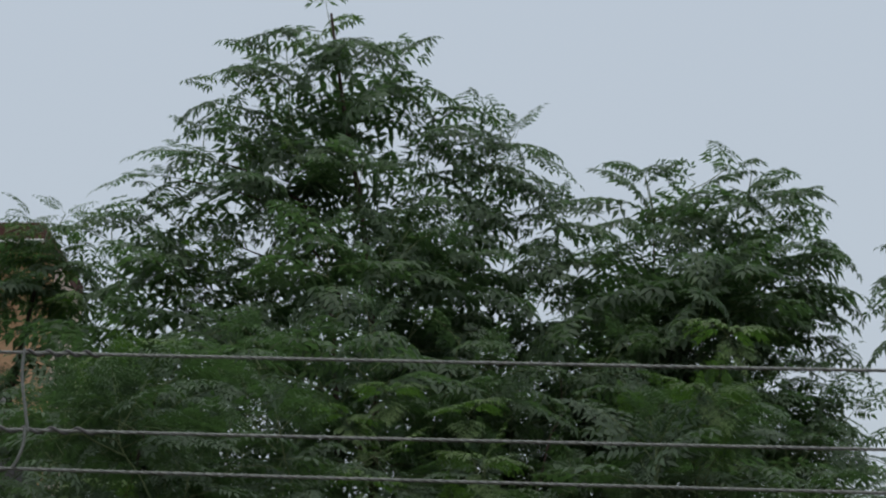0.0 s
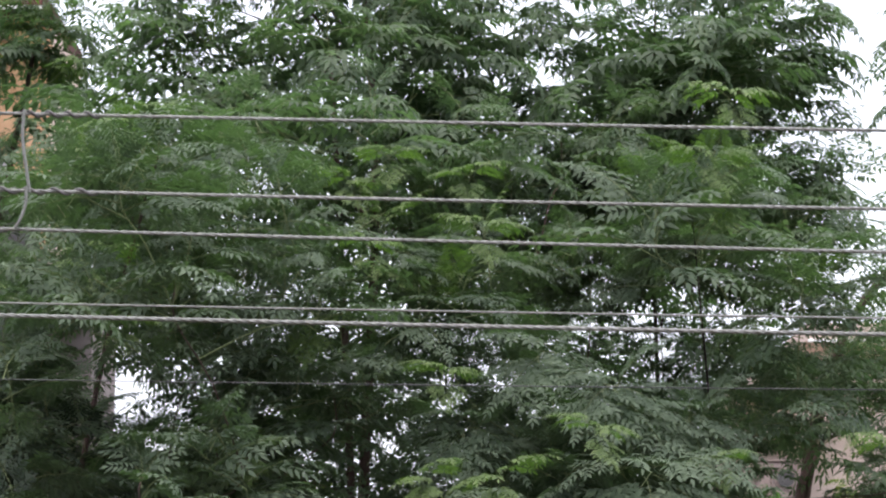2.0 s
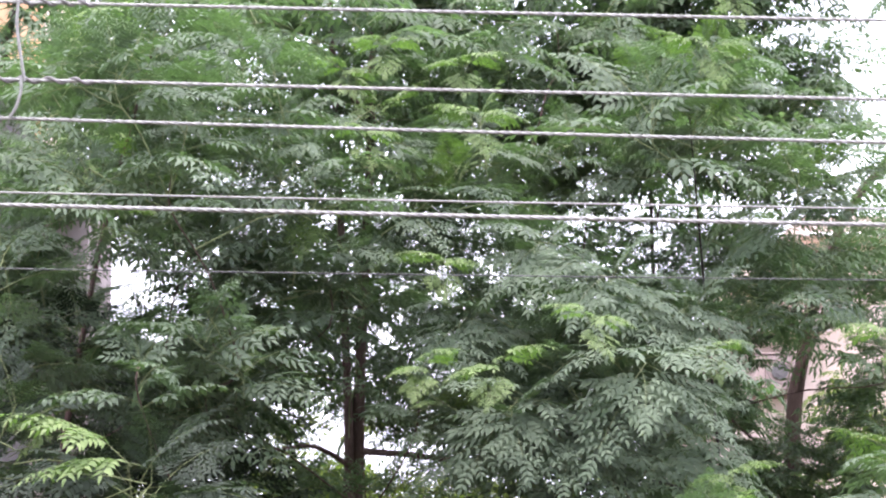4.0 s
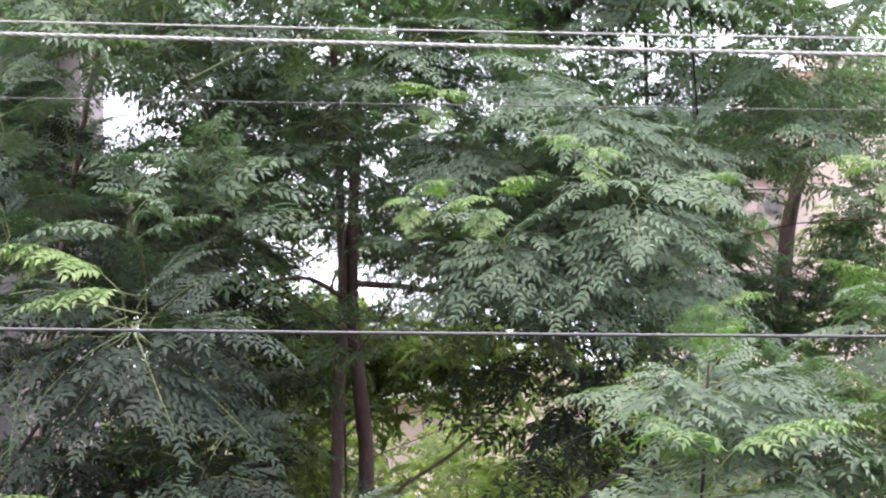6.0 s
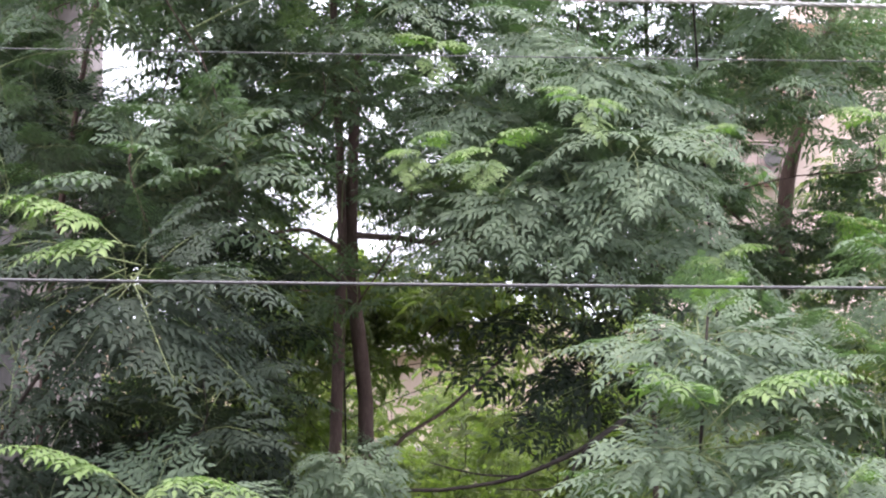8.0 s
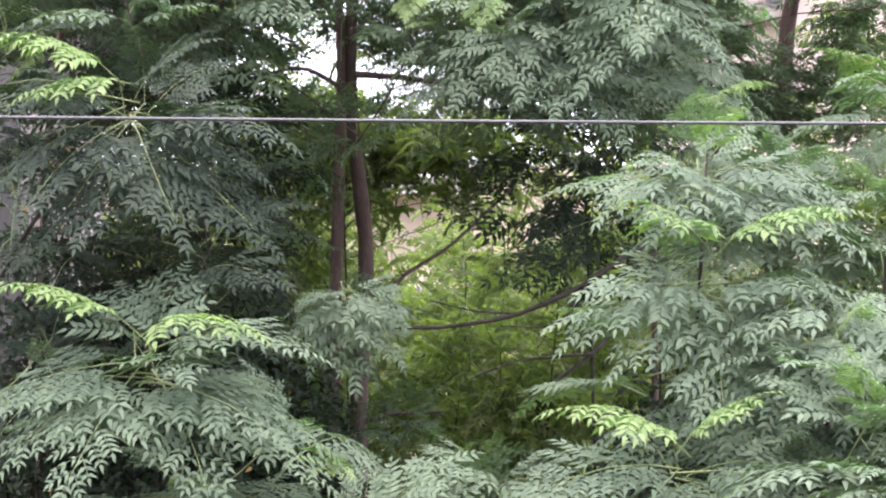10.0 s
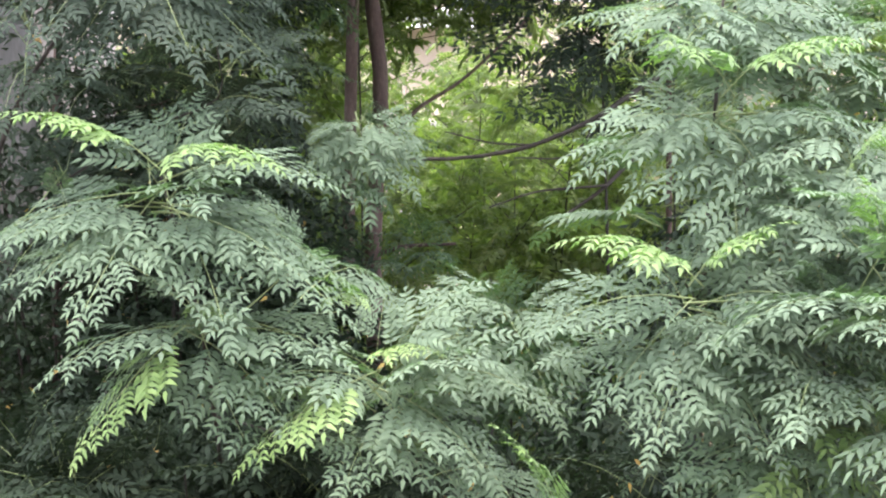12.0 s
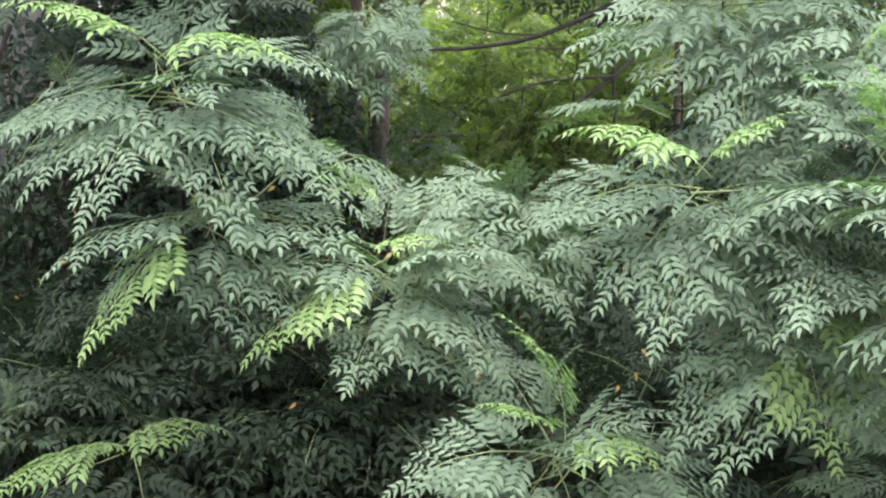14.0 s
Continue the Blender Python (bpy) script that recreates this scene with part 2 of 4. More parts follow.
def simple_leaf(rng, lift, length, pairs, droop, blade):
    """A once-feathered leaf for trees far behind."""
    V, Q, S = [], [], []
    pos = np.zeros(3)
    for k in range(pairs + 1):
        p = radians(lift - droop * k / pairs)
        w = np.array([0.1, math.cos(p), math.sin(p)])
        pos = pos + w * length / pairs
        side = np.array([1.0, 0, 0])
        for s in (-1, 1):
            way = unit(w * 0.6 + side * s * 0.9 - UP * (0.3 + 0.4 * rng.random()))
            v, q = leaflet(pos, way, UP + 0.6 * (rng.random(3) - 0.5), length * 0.34, length * 0.13, False)
            o = len(V)
            V.extend(v)
            Q.extend([tuple(o + i for i in t) for t in q])
            S.extend([0] * len(q))
    return np.array(V), np.array(Q), np.array(S), blade


LIFTS = [66, 44, 26, 10, -6]
_rng = np.random.default_rng(5)


def leaf_set(fine, length, pairs, lp, blade, slim, spread, droop=26):
    return [[compound_leaf(_rng, a + 8 * (_rng.random() - 0.5), length, pairs, lp, droop + 26 * _rng.random(), fine, blade, slim, spread) for _ in range(3)] for a in LIFTS]


FINE_OLD, FINE_YOUNG = leaf_set(True, 0.6, 7, 6, 0, 0.225, 0.4, 34), leaf_set(True, 0.52, 7, 6, 2, 0.23, 0.36)
ROUGH_OLD, ROUGH_YOUNG = leaf_set(False, 0.62, 5, 4, 0, 0.36, 0.36, 40), leaf_set(False, 0.54, 5, 4, 2, 0.36, 0.34, 36)
COARSE_OLD, COARSE_YOUNG = leaf_set(False, 0.58, 6, 2, 0, 0.62, 0.29, 34), leaf_set(False, 0.5, 6, 2, 2, 0.62, 0.29, 30)
FAR_OLD = [[simple_leaf(_rng, a, 0.42, 6, 60, 0) for _ in range(3)] for a in LIFTS]
_shared = {}


def leaf_mats(old):
    return [old, STEM, LEAF_YOUNG]


def leaf_slots(leaf):
    v, q, s, blade = leaf
    return np.where(s == 0, blade, s)


def shared_leaf(leaf, old):
    key = (id(leaf[0]), old.name)
    if key not in _shared:
        v, q, s, blade = leaf
        _shared[key] = quad_mesh("leaf", v, q, leaf_mats(old), leaf_slots(leaf))
    return _shared[key]


def joined_leaves(name, placed, old):
    """Many placed leaves in one mesh."""
    vs, qs, ss, o = [], [], [], 0
    for leaf, m in placed:
        v, q, s, blade = leaf
        a = np.array(m)
        vs.append(v @ a[:3, :3].T + a[:3, 3])
        qs.append(q + o)
        ss.append(leaf_slots(leaf))
        o += len(v)
    return new(name, quad_mesh(name, np.concatenate(vs), np.concatenate(qs), leaf_mats(old), np.concatenate(ss)))


def rosette(rng, tip, size, young, lean, fine, far=False, count=0, loose=26, coarse=False):
    """Leaves in a spiral round a shoot's tip: upright young ones above, arching old ones below. Returns placed leaves."""
    old_set, young_set = (FINE_OLD, FINE_YOUNG) if fine else (ROUGH_OLD, ROUGH_YOUNG)
    if far:
        old_set = young_set = FAR_OLD
    elif coarse:
        old_set, young_set = COARSE_OLD, COARSE_YOUNG
    n = count or int(10 + 4 * rng.random())
    turn = rng.random() * 360
    out = []
    for k in range(n):
        f = k / (n - 1)
        turn += 137.5 + 16 * (rng.random() - 0.5)
        fresh = 0.06 < f < 0.42 * young + 0.03
        level = min(4, max(0, int(0.6 + 4.4 * f ** 0.8 + 0.8 * (rng.random() - 0.5))))
        if coarse:
            level = max(1, level)
        if fresh:
            level = 1 + int(rng.random() * 1.6)
        leaf = (young_set if fresh else old_set)[level][int(rng.random() * 3)]
        s = size * (0.62 + 0.55 * min(1, f * 1.8)) * (0.88 + 0.24 * rng.random())
        m = pose(tip[0], tip[1], tip[2] - 0.4 * size * f, 0, 0, 0) @ pose(0, 0, 0, lean[0] + loose * (rng.random() - 0.5), lean[1] + loose * (rng.random() - 0.5), turn) @ pose(0, 0, 0, 0, (loose + 10) * (rng.random() - 0.5), 0)
        out.append((leaf, m @ Matrix.Diagonal((s, s, s, 1))))
    return out


def spray(rng, reach, dx, dz, young, arch):
    """One long leaf that reaches dx sideways, `reach` towards the road and dz up from its shoot, arching."""
    flat = math.hypot(dx, reach)
    length = math.hypot(flat, dz) * 1.06
    droop = arch or 30 + 16 * rng.random()
    return compound_leaf(rng, math.degrees(math.atan2(dz, flat)) + droop * 0.45, length, max(5, round(12 * length)), 6, droop, True, 2 if young else 0, 0.222, 0.43 * min(1.25, 0.5 / length))


def crown_leaves(shoot, *leaves):
    """Leaves of one shoot as (sideways, up, young[, towards the road[, arch]])."""
    x, y, z = shoot
    return [((x + 0.03 * math.cos(2.4 * i), y + 0.03 * math.sin(2.4 * i) - 0.12 * v[2], z - (0.0 if v[2] else 0.03 + 0.011 * i)), *v) for i, v in enumerate(leaves)]


def tree(label, base, trunks, tips, seed, old=LEAF_OLD, fine_share=0.0, far=False, leaves=0, loose=26, sprays=(), bark=BARK, group="", limbs=(), category="tree", dry=(), shoot_leaves=0, toward=18):
    """A tree as an Empty at its foot: trunks, a limb to every shoot, single leaves near by, the rest of the crown in one mesh.
    trunks: (points, foot radius, top radius); tips: (x, y, z, size, young 0..1); limbs: bare limbs of their own (points, radii)."""
    rng = np.random.default_rng(seed)
    root = tagged(new("tree"), label, category, group)
    root.location = (*base, 0)
    off = np.array([*base, 0.0])
    lines = []
    for pts, r0, r1 in trunks:
        line = smooth_line(pts, 26)
        lines.append(line)
        f = np.linspace(0, 1, len(line))
        tube("trunk", line - off, (r0 + (r1 - r0) * f) * (1 + 0.5 * np.exp(-f * 25)), bark, root, 10, 0.16, rng)
    for pts, r0, r1 in limbs:
        line = smooth_line(pts, 14)
        tube("limb", line - off, np.linspace(r0, r1, 14), bark, root, 7, 0.2, rng)
    single, rest, twig_v, twig_q = [], [], [], []
    pool = np.concatenate(lines)
    for k in sorted(range(len(tips)), key=lambda i: min(np.hypot(l[:, 0] - tips[i][0], l[:, 1] - tips[i][1]).min() for l in lines)):
        x, y, z, size, young = tips[k]
        tip = np.array([x, y, z])
        # each limb leaves the nearest wood below its tip: a trunk or an earlier limb
        gap = np.hypot(pool[:, 0] - x, pool[:, 1] - y)
        cost = gap + abs(z - 0.25 * size - 0.45 * gap - pool[:, 2]) * 0.8 + 2.0 * (pool[:, 2] > z - 0.12)
        start = pool[int(np.argmin(cost))]
        out = tip - start
        mid = start + out * 0.55 + np.array([0, 0, -0.06 * np.linalg.norm(out)]) + 0.07 * np.linalg.norm(out) * (rng.random(3) - 0.5)
        low = tip - np.array([0, 0, 0.3 * size])
        curve = smooth_line([start, mid, low, tip] if np.linalg.norm(low - mid) > 0.15 and low[2] > mid[2] else [start, mid, tip], 10)
        pool = np.concatenate([pool, curve[2:8]])
        r = 0.0032 + 0.0036 * np.linalg.norm(out) * size * size
        if far:
            tv, tq = tube_arrays((curve - off)[::3], np.linspace(r, 0.003, 4), 4)
            twig_v.append(tv)
            twig_q.append(tq + sum(len(v) for v in twig_v[:-1]))
        else:
            tube("limb", curve - off, np.linspace(r, 0.003, 10), bark if r > 0.008 or np.linalg.norm(out) > 0.8 else STEM, root, 5, 0.15, rng)
        lean = ((toward if z < 7.4 else 0) - 10 * np.sign(out[1]) * min(1, abs(out[1])), 10 * np.sign(out[0]) * min(1, abs(out[0])))
        fine = k < fine_share * len(tips)
        made = rosette(rng, tip - off, size, young, lean, fine, far, (shoot_leaves or (max(leaves, 10) if leaves and young > 0.4 else leaves)) if fine else leaves - (leaves > 5 and z > 7.6 and not far), loose, not fine and z > 7.7 and size > 0.5)
        (single if fine else rest).extend(made)
    if far:
        tq = np.concatenate(twig_q)
        tagged(hang(new("branchwork", quad_mesh("branchwork", np.concatenate(twig_v), tq, [bark], np.zeros(len(tq)))), root), kind="stuff")
    for (x, y, z), dx, dz, young, *more in sprays:
        reach, arch = (*more, 0, 0)[:2] if more else (0.22, 0)
        leaf = spray(rng, reach or 0.22, dx, dz, young, arch)
        ob = hang(new("leaf", quad_mesh("leaf", leaf[0], leaf[1], leaf_mats(old), leaf_slots(leaf))), root)
        ob.matrix_basis = pose(x - base[0], y - base[1], z, 0, 0, math.degrees(-math.atan2(dx, -(reach or 0.22)))) @ pose(0, 0, 0, 0, 0 if young else (4 + 26 * rng.random()) * dx / math.hypot(dx, reach or 0.22), 0)
    for x, y, z in dry:
        v, q = leaflet(np.zeros(3), unit(np.array([3 * (rng.random() - 0.5), -0.3, -1.0])), np.array([0.3, -1.0, 0.2]), 0.035 + 0.02 * rng.random(), 0.015, True)
        ob = hang(new("withered_leaflet", quad_mesh("withered_leaflet", np.array(v), np.array(q), [LEAF_DRY], np.zeros(len(q)))), root)
        tagged(ob, "withered orange leaflet")
        ob.location = (x - base[0], y - base[1], z)
    for leaf, m in single[:300]:
        ob = hang(new("leaf", shared_leaf(leaf, old)), root)
        ob.matrix_basis = m
    rest = rest + single[300:]
    if rest:
        crown = hang(joined_leaves("crown", rest, old), root)
        tagged(crown, kind="stuff")
    return root


def fill(rng, n, centre, radii, size, young, shell=0.45):
    """Shoots scattered through an egg-shaped crown, denser towards its outside."""
    out = []
    while len(out) < n:
        p = rng.normal(size=3)
        p = p / np.linalg.norm(p) * (shell + (1 - shell) * rng.random())
        q = np.array(centre) + p * np.array(radii)
        out.append((q[0], q[1], q[2], size * (0.8 + 0.4 * rng.random()), young * (rng.random() < 0.5)))
    return out


def cone(rng, n, x, y, z0, z1, r0, r1, size, young):
    """Shoots round a leader from z0 up to z1, over a crown that narrows from r0 to r1."""
    out = []
    for k in range(n):
        f = rng.random() ** 1.15
        r = (r0 + (r1 - r0) * f) * math.sqrt(0.15 + 0.85 * rng.random())
        a = rng.random() * 2 * math.pi
        out.append((x + r * math.cos(a), y + r * math.sin(a), z0 + (z1 - z0) * f, size * (0.8 + 0.4 * rng.random()), young * (rng.random() < 0.5)))
    return out


# ---- ground ----
bm = bmesh.new()
bmesh.ops.create_grid(bm, x_segments=60, y_segments=60, size=2500)
ground = part("ground", bm, SOIL, None)
tagged(ground, "bare brown soil with leaf litter under trees", "ground", kind="structure")


# ---- buildings behind ----
def wall_with_openings(name, x0, x1, z0, z1, y, thick, openings, mat, parent):
    """A wall facing the camera, with rectangular openings through it."""
    xs = sorted({x0, x1, *[v for o in openings for v in o[:2]]})
    zs = sorted({z0, z1, *[v for o in openings for v in o[2:]]})
    bm = bmesh.new()
    for a, b in zip(xs, xs[1:]):
        for c, d in zip(zs, zs[1:]):
            if not any(o[0] <= a and b <= o[1] and o[2] <= c and d <= o[3] for o in openings):
                box(bm, a, b, y, y + thick, c, d)
    bmesh.ops.remove_doubles(bm, verts=bm.verts[:], dist=1e-4)
    return part(name, bm, mat, parent)


def window(parent, x0, x1, z0, z1, y, shade=True):
    w = new("window")
    w.parent = parent
    bm = bmesh.new()
    for d in ((x0, x0 + 0.06, z0, z1), (x1 - 0.06, x1, z0, z1), (x0 + 0.06, x1 - 0.06, z0, z0 + 0.06), (x0 + 0.06, x1 - 0.06, z1 - 0.06, z1), ((x0 + x1) / 2 - 0.025, (x0 + x1) / 2 + 0.025, z0 + 0.06, z1 - 0.06)):
        box(bm, d[0], d[1], y + 0.08, y + 0.14, d[2], d[3])
    part("window_frame", bm, ROOF_BROWN, w)
    block("pane", (x0 + 0.06, x1 - 0.06, y + 0.1, y + 0.112, z0 + 0.06, z1 - 0.06), GLASS_DARK, w, bevel=0)
    block("window_sill", (x0 - 0.08, x1 + 0.08, y - 0.1, y - 0.003, z0 - 0.09, z0 - 0.02), CONCRETE, w)
    if shade:
        block("sunshade", (x0 - 0.15, x1 + 0.15, y - 0.5, y - 0.003, z1 + 0.05, z1 + 0.13), CONCRETE, w)
    return w


def house(label, x0, x1, y, depth, h, mat, roof, openings, lower=None, over=0.3, side=None):
    root = tagged(new("house"), label, "house")
    z0 = 0.0
    if lower:
        wall_with_openings("lower_wall", x0, x1, 0, lower, y - 0.03, 0.28, [], PLASTER_DUSTY, root)
        z0 = lower
    wall_with_openings("wall", x0, x1, z0, h, y, 0.25, openings, mat, root)
    block("side_wall", (x1 - 0.25, x1 - 0.003, y + 0.25, y + depth, 0, h), side or mat, root)
    block("wall", (x0 + 0.003, x0 + 0.25, y + 0.25, y + depth, 0, h), mat, root)
    block("wall", (x0 + 0.25, x1 - 0.25, y + depth - 0.25, y + depth, 0, h), mat, root)
    block("roof", (x0 - over, x1 + over, y - 0.45, y + depth + over, h, h + 0.22), roof, root)
    block("drip_edge", (x0 - over, x1 + over, y - 0.5, y - 0.455, h - 0.03, h + 0.015), WHITE_PAINT, root)
    for o in openings:
        window(root, *o, y)
    return root


house("orange-plastered house with a brown roof edge", -11.0, -4.45, 23.2, 2.2, 11.55, PLASTER_ORANGE, ROOF_BROWN,
      [(-5.9, -5.05, 10.3, 11.25), (-5.9, -5.05, 8.7, 9.7), (-8.9, -7.6, 9.8, 11.25)], lower=8.35, over=0.0, side=PLASTER_PINK)
# only the far end is known; nearer length added to shade the left trees
house("long weathered grey building beside the trees, near part added for shade", -9.0, -3.62, 10.5, 8.3, 8.3, PLASTER_GREY, CONCRETE, [(-6.4, -5.2, 5.0, 6.3), (-6.4, -5.2, 1.6, 2.9)], over=0.05)
house("low flat-roofed pinkish annex beside a taller house", 3.42, 4.697, 26, 7, 7.05, PLASTER_PINK, PLASTER_PINK, [], over=0.0)
house("pinkish plastered house seen through the foliage", 4.7, 13.0, 26, 8, 8.2, PLASTER_PINK, PLASTER_PINK,
      [(6.2, 7.4, 4.6, 5.9)])
house("dusty beige house seen past the grey building", -9.0, -3.5, 21, 1.6, 7.75, PLASTER_DUSTY, CONCRETE, [(-6.6, -5.4, 5.0, 6.3)], over=0.0)
house("low pale pink house far behind the trees", -1.5, 0.3, 32, 6, 4.15, PLASTER_PINK, CONCRETE, [(-0.9, 0.0, 1.4, 2.6)])


def air_conditioner(x, y, z):
    """An outdoor unit on two wall brackets: casing, round fan guard with rings, lid."""
    root = tagged(new("air_conditioner"), "weathered grey air conditioner unit on wall brackets", "air conditioner")
    root.location = (x, y, z)
    block("casing", (-0.26, 0.26, -0.42, -0.12, 0.0, 0.44), PLASTER_AC, root, bevel=0.02)
    block("lid", (-0.275, 0.275, -0.44, -0.1, 0.443, 0.465), PLASTER_AC, root, bevel=0.006)
    bm = bmesh.new()
    bmesh.ops.create_cone(bm, cap_ends=True, segments=24, radius1=0.1, radius2=0.1, depth=0.02, matrix=pose(0.06, -0.432, 0.24, 90, 0, 0))
    part("fan_opening", bm, WIRE_OLD, root)
    for r in (0.05, 0.1, 0.15):
        a = np.linspace(0, 2 * np.pi, 25)
        tube("guard_ring", np.stack([0.06 + r * np.cos(a), np.full(25, -0.448), 0.24 + r * np.sin(a)], 1), np.full(25, 0.004), WIRE_OLD, root, 5)
    for dx in (-0.2, 0.2):
        block("bracket", (dx - 0.02, dx + 0.02, -0.5, -0.003, -0.05, -0.004), ROOF_BROWN, root, bevel=0.004)
    block("shelf_rail", (-0.32, 0.32, -0.5, -0.46, -0.1, -0.053), ROOF_BROWN, root, bevel=0.004)
    return root


PLASTER_AC = grained("weathered_casing", [(0.3, (0.22, 0.17, 0.15)), (0.7, (0.36, 0.29, 0.26))], 4, 0.7, 0.2)
air_conditioner(4.03, 26, 6.3)

# unseen wall added behind the camera: blocks low sky, returns white light
block("added_wall_behind", (-10, 10, -1.6, -1.3, 0, 9.6), WHITE_PAINT, None)
tagged(bpy.data.objects["added_wall_behind"], "plain white wall added unseen behind the viewpoint for light", "wall", kind="structure")

# ---- overhead wires ----
SPAN = 26.0
ENDS = []


def straight_wire(za, zb, y, sag):
    """Nearly straight, with a shallow sag of the whole span."""
    x = np.concatenate([np.linspace(-SPAN, -2, 25)[:-1], np.linspace(-2, 2, 41), np.linspace(2, SPAN, 25)[1:]])
    z = (za + zb) / 2 + (zb - za) / 3 * x + sag * (x * x - 2.25) / 2.25 * 0.12
    return np.stack([x, np.full(len(x), y), z], 1)


def wire(label, za, zb, y, r, mat, sag=0.02):
    root = tagged(new("overhead_wire"), label, "wire", "overhead wires")
    pts = straight_wire(za, zb, y, sag)
    ENDS.append((pts[0], pts[-1]))
    if r < 0.005 or mat is WIRE_DARK:
        tube("strand", pts, np.full(len(pts), r), mat, root, 8)
        return root
    # three strands twisted together over the stretch near the joint, a plain run to either pole
    for run in (pts[pts[:, 0] <= -1.99], pts[pts[:, 0] >= 1.99]):
        tube("outer_run", run, np.full(len(run), r), mat, root, 8)
    x = np.linspace(-2, 2, 440)
    z = np.interp(x, pts[:, 0], pts[:, 2])
    for k in range(3):
        a = x * 2 * np.pi / 0.11 + k * 2 * np.pi / 3
        tube("strand", np.stack([x, y + 0.42 * r * np.cos(a), z + 0.42 * r * np.sin(a)], 1), np.full(len(x), 0.6 * r), mat, root, 6)
    return root


def wrap(parent, x0, x1, za, zb, y, r, turns, mat):
    """A wire wound round a straight one."""
    u = np.linspace(0, 1, int(turns * 14))
    x = x0 + (x1 - x0) * u
    a = u * turns * 2 * np.pi
    z = (za + zb) / 2 + (zb - za) / 3 * x
    tube("binding", np.stack([x, y + r * np.cos(a), z + r * np.sin(a)], 1), np.full(len(u), r * 0.62), mat, parent, 6)


WY = 7.0
top_wire = wire("bare grey overhead wire with a wound joint", 6.405, 6.34, WY, 0.0062, WIRE_BARE)
wrap(top_wire, -1.42, -1.16, 6.405, 6.34, WY, 0.009, 4, WIRE_OLD)
middle_wire = wire("bare grey overhead wire with a wound joint", 6.139, 6.069, WY, 0.0062, WIRE_BARE)
wrap(middle_wire, -1.6, -1.16, 6.139, 6.069, WY, 0.009, 5, WIRE_OLD)
low_wire = wire("bare grey overhead wire tied to the ones above", 6.007, 5.922, WY, 0.0062, WIRE_BARE)
wrap(low_wire, -1.75, -1.46, 6.007, 5.922, WY, 0.009, 4, WIRE_OLD)
spacer = tagged(new("wire_spacer"), "bent grey wire tying three overhead lines together", "wire tie")
tube("upper_tie", smooth_line([(-1.415, WY - 0.012, 6.414), (-1.418, WY - 0.014, 6.319), (-1.40, WY - 0.014, 6.199), (-1.388, WY - 0.012, 6.129)], 12), np.full(12, 0.0055), WIRE_BARE, spacer)
tube("lower_tie", smooth_line([(-1.40, WY - 0.014, 6.149), (-1.40, WY - 0.015, 6.089), (-1.415, WY - 0.014, 6.039), (-1.435, WY - 0.012, 6.004)], 12), np.full(12, 0.0055), WIRE_BARE, spacer)
wire("thick bare grey overhead wire below the joint", 5.714, 5.644, WY, 0.0075, WIRE_BARE)
wire("thin grey overhead wire beside a thick one", 5.771, 5.714, WY + 0.1, 0.0035, WIRE_BARE)
wire("very thin dark overhead wire", 5.5, 5.46, WY, 0.0018, WIRE_DARK)
wire("black insulated overhead cable", 4.737, 4.712, WY, 0.0055, WIRE_DARK)


def utility_pole(x, ends):
    root = tagged(new("utility_pole"), "tapered grey concrete pole carrying the overhead wires", "pole", "utility poles")
    root.location = (x, WY + 0.3, 0)
    tube("post", [(0, 0, 0), (0, 0, 4), (0, 0, 8.6)], [0.16, 0.135, 0.1], CONCRETE, root, 14)
    for e in ends:
        block("bracket", (-0.03, 0.03, e[1] - WY - 0.33, -0.09, e[2] - 0.02, e[2] + 0.02), CONCRETE, root, bevel=0.004)
    return root


utility_pole(-SPAN, [e[0] for e in ENDS])
utility_pole(SPAN, [e[1] for e in ENDS])

# ---- the tall trees ----
R = np.random.default_rng(11)
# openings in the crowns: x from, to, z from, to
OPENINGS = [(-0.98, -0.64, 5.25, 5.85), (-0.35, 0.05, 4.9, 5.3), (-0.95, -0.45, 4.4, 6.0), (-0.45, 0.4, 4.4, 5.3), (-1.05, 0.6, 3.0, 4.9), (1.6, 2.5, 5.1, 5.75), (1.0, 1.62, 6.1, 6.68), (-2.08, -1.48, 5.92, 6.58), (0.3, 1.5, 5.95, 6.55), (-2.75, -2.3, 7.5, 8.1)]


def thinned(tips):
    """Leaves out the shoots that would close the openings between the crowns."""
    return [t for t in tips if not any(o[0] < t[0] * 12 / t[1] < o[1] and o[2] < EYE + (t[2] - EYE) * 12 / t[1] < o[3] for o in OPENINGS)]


main_tips = [(-0.7, 12.0, 9.75, 0.9, 0.6), (-0.55, 12.0, 9.4, 0.85, 0.3), (-0.95, 12.0, 9.2, 0.9, 0.6), (-0.15, 12.0, 9.2, 0.85, 0.1), (-1.1, 11.9, 8.85, 0.9, 0.5), (-0.1, 12.0, 8.85, 0.9, 0.1), (-1.55, 12.0, 8.4, 0.9, 0.5),
             (-1.85, 12.0, 7.8, 0.75, 0.3), (0.3, 12.0, 8.8, 0.75, 0.3), (0.35, 12.0, 8.35, 0.9, 0.3), (0.6, 12.0, 8.0, 0.9, 0.3), (-0.5, 11.7, 8.7, 0.9, 0.3), (-1.3, 11.8, 8.0, 0.9, 0.2)]
main_tips += [(0.35, 12, 9.0, 0.75, 0.1), (0.55, 12, 8.6, 0.75, 0.2), (-0.3, 12, 9.5, 0.7, 0.1), (-0.95, 12, 9.55, 0.75, 0.4), (-1.15, 12, 9.25, 0.7, 0.4)]
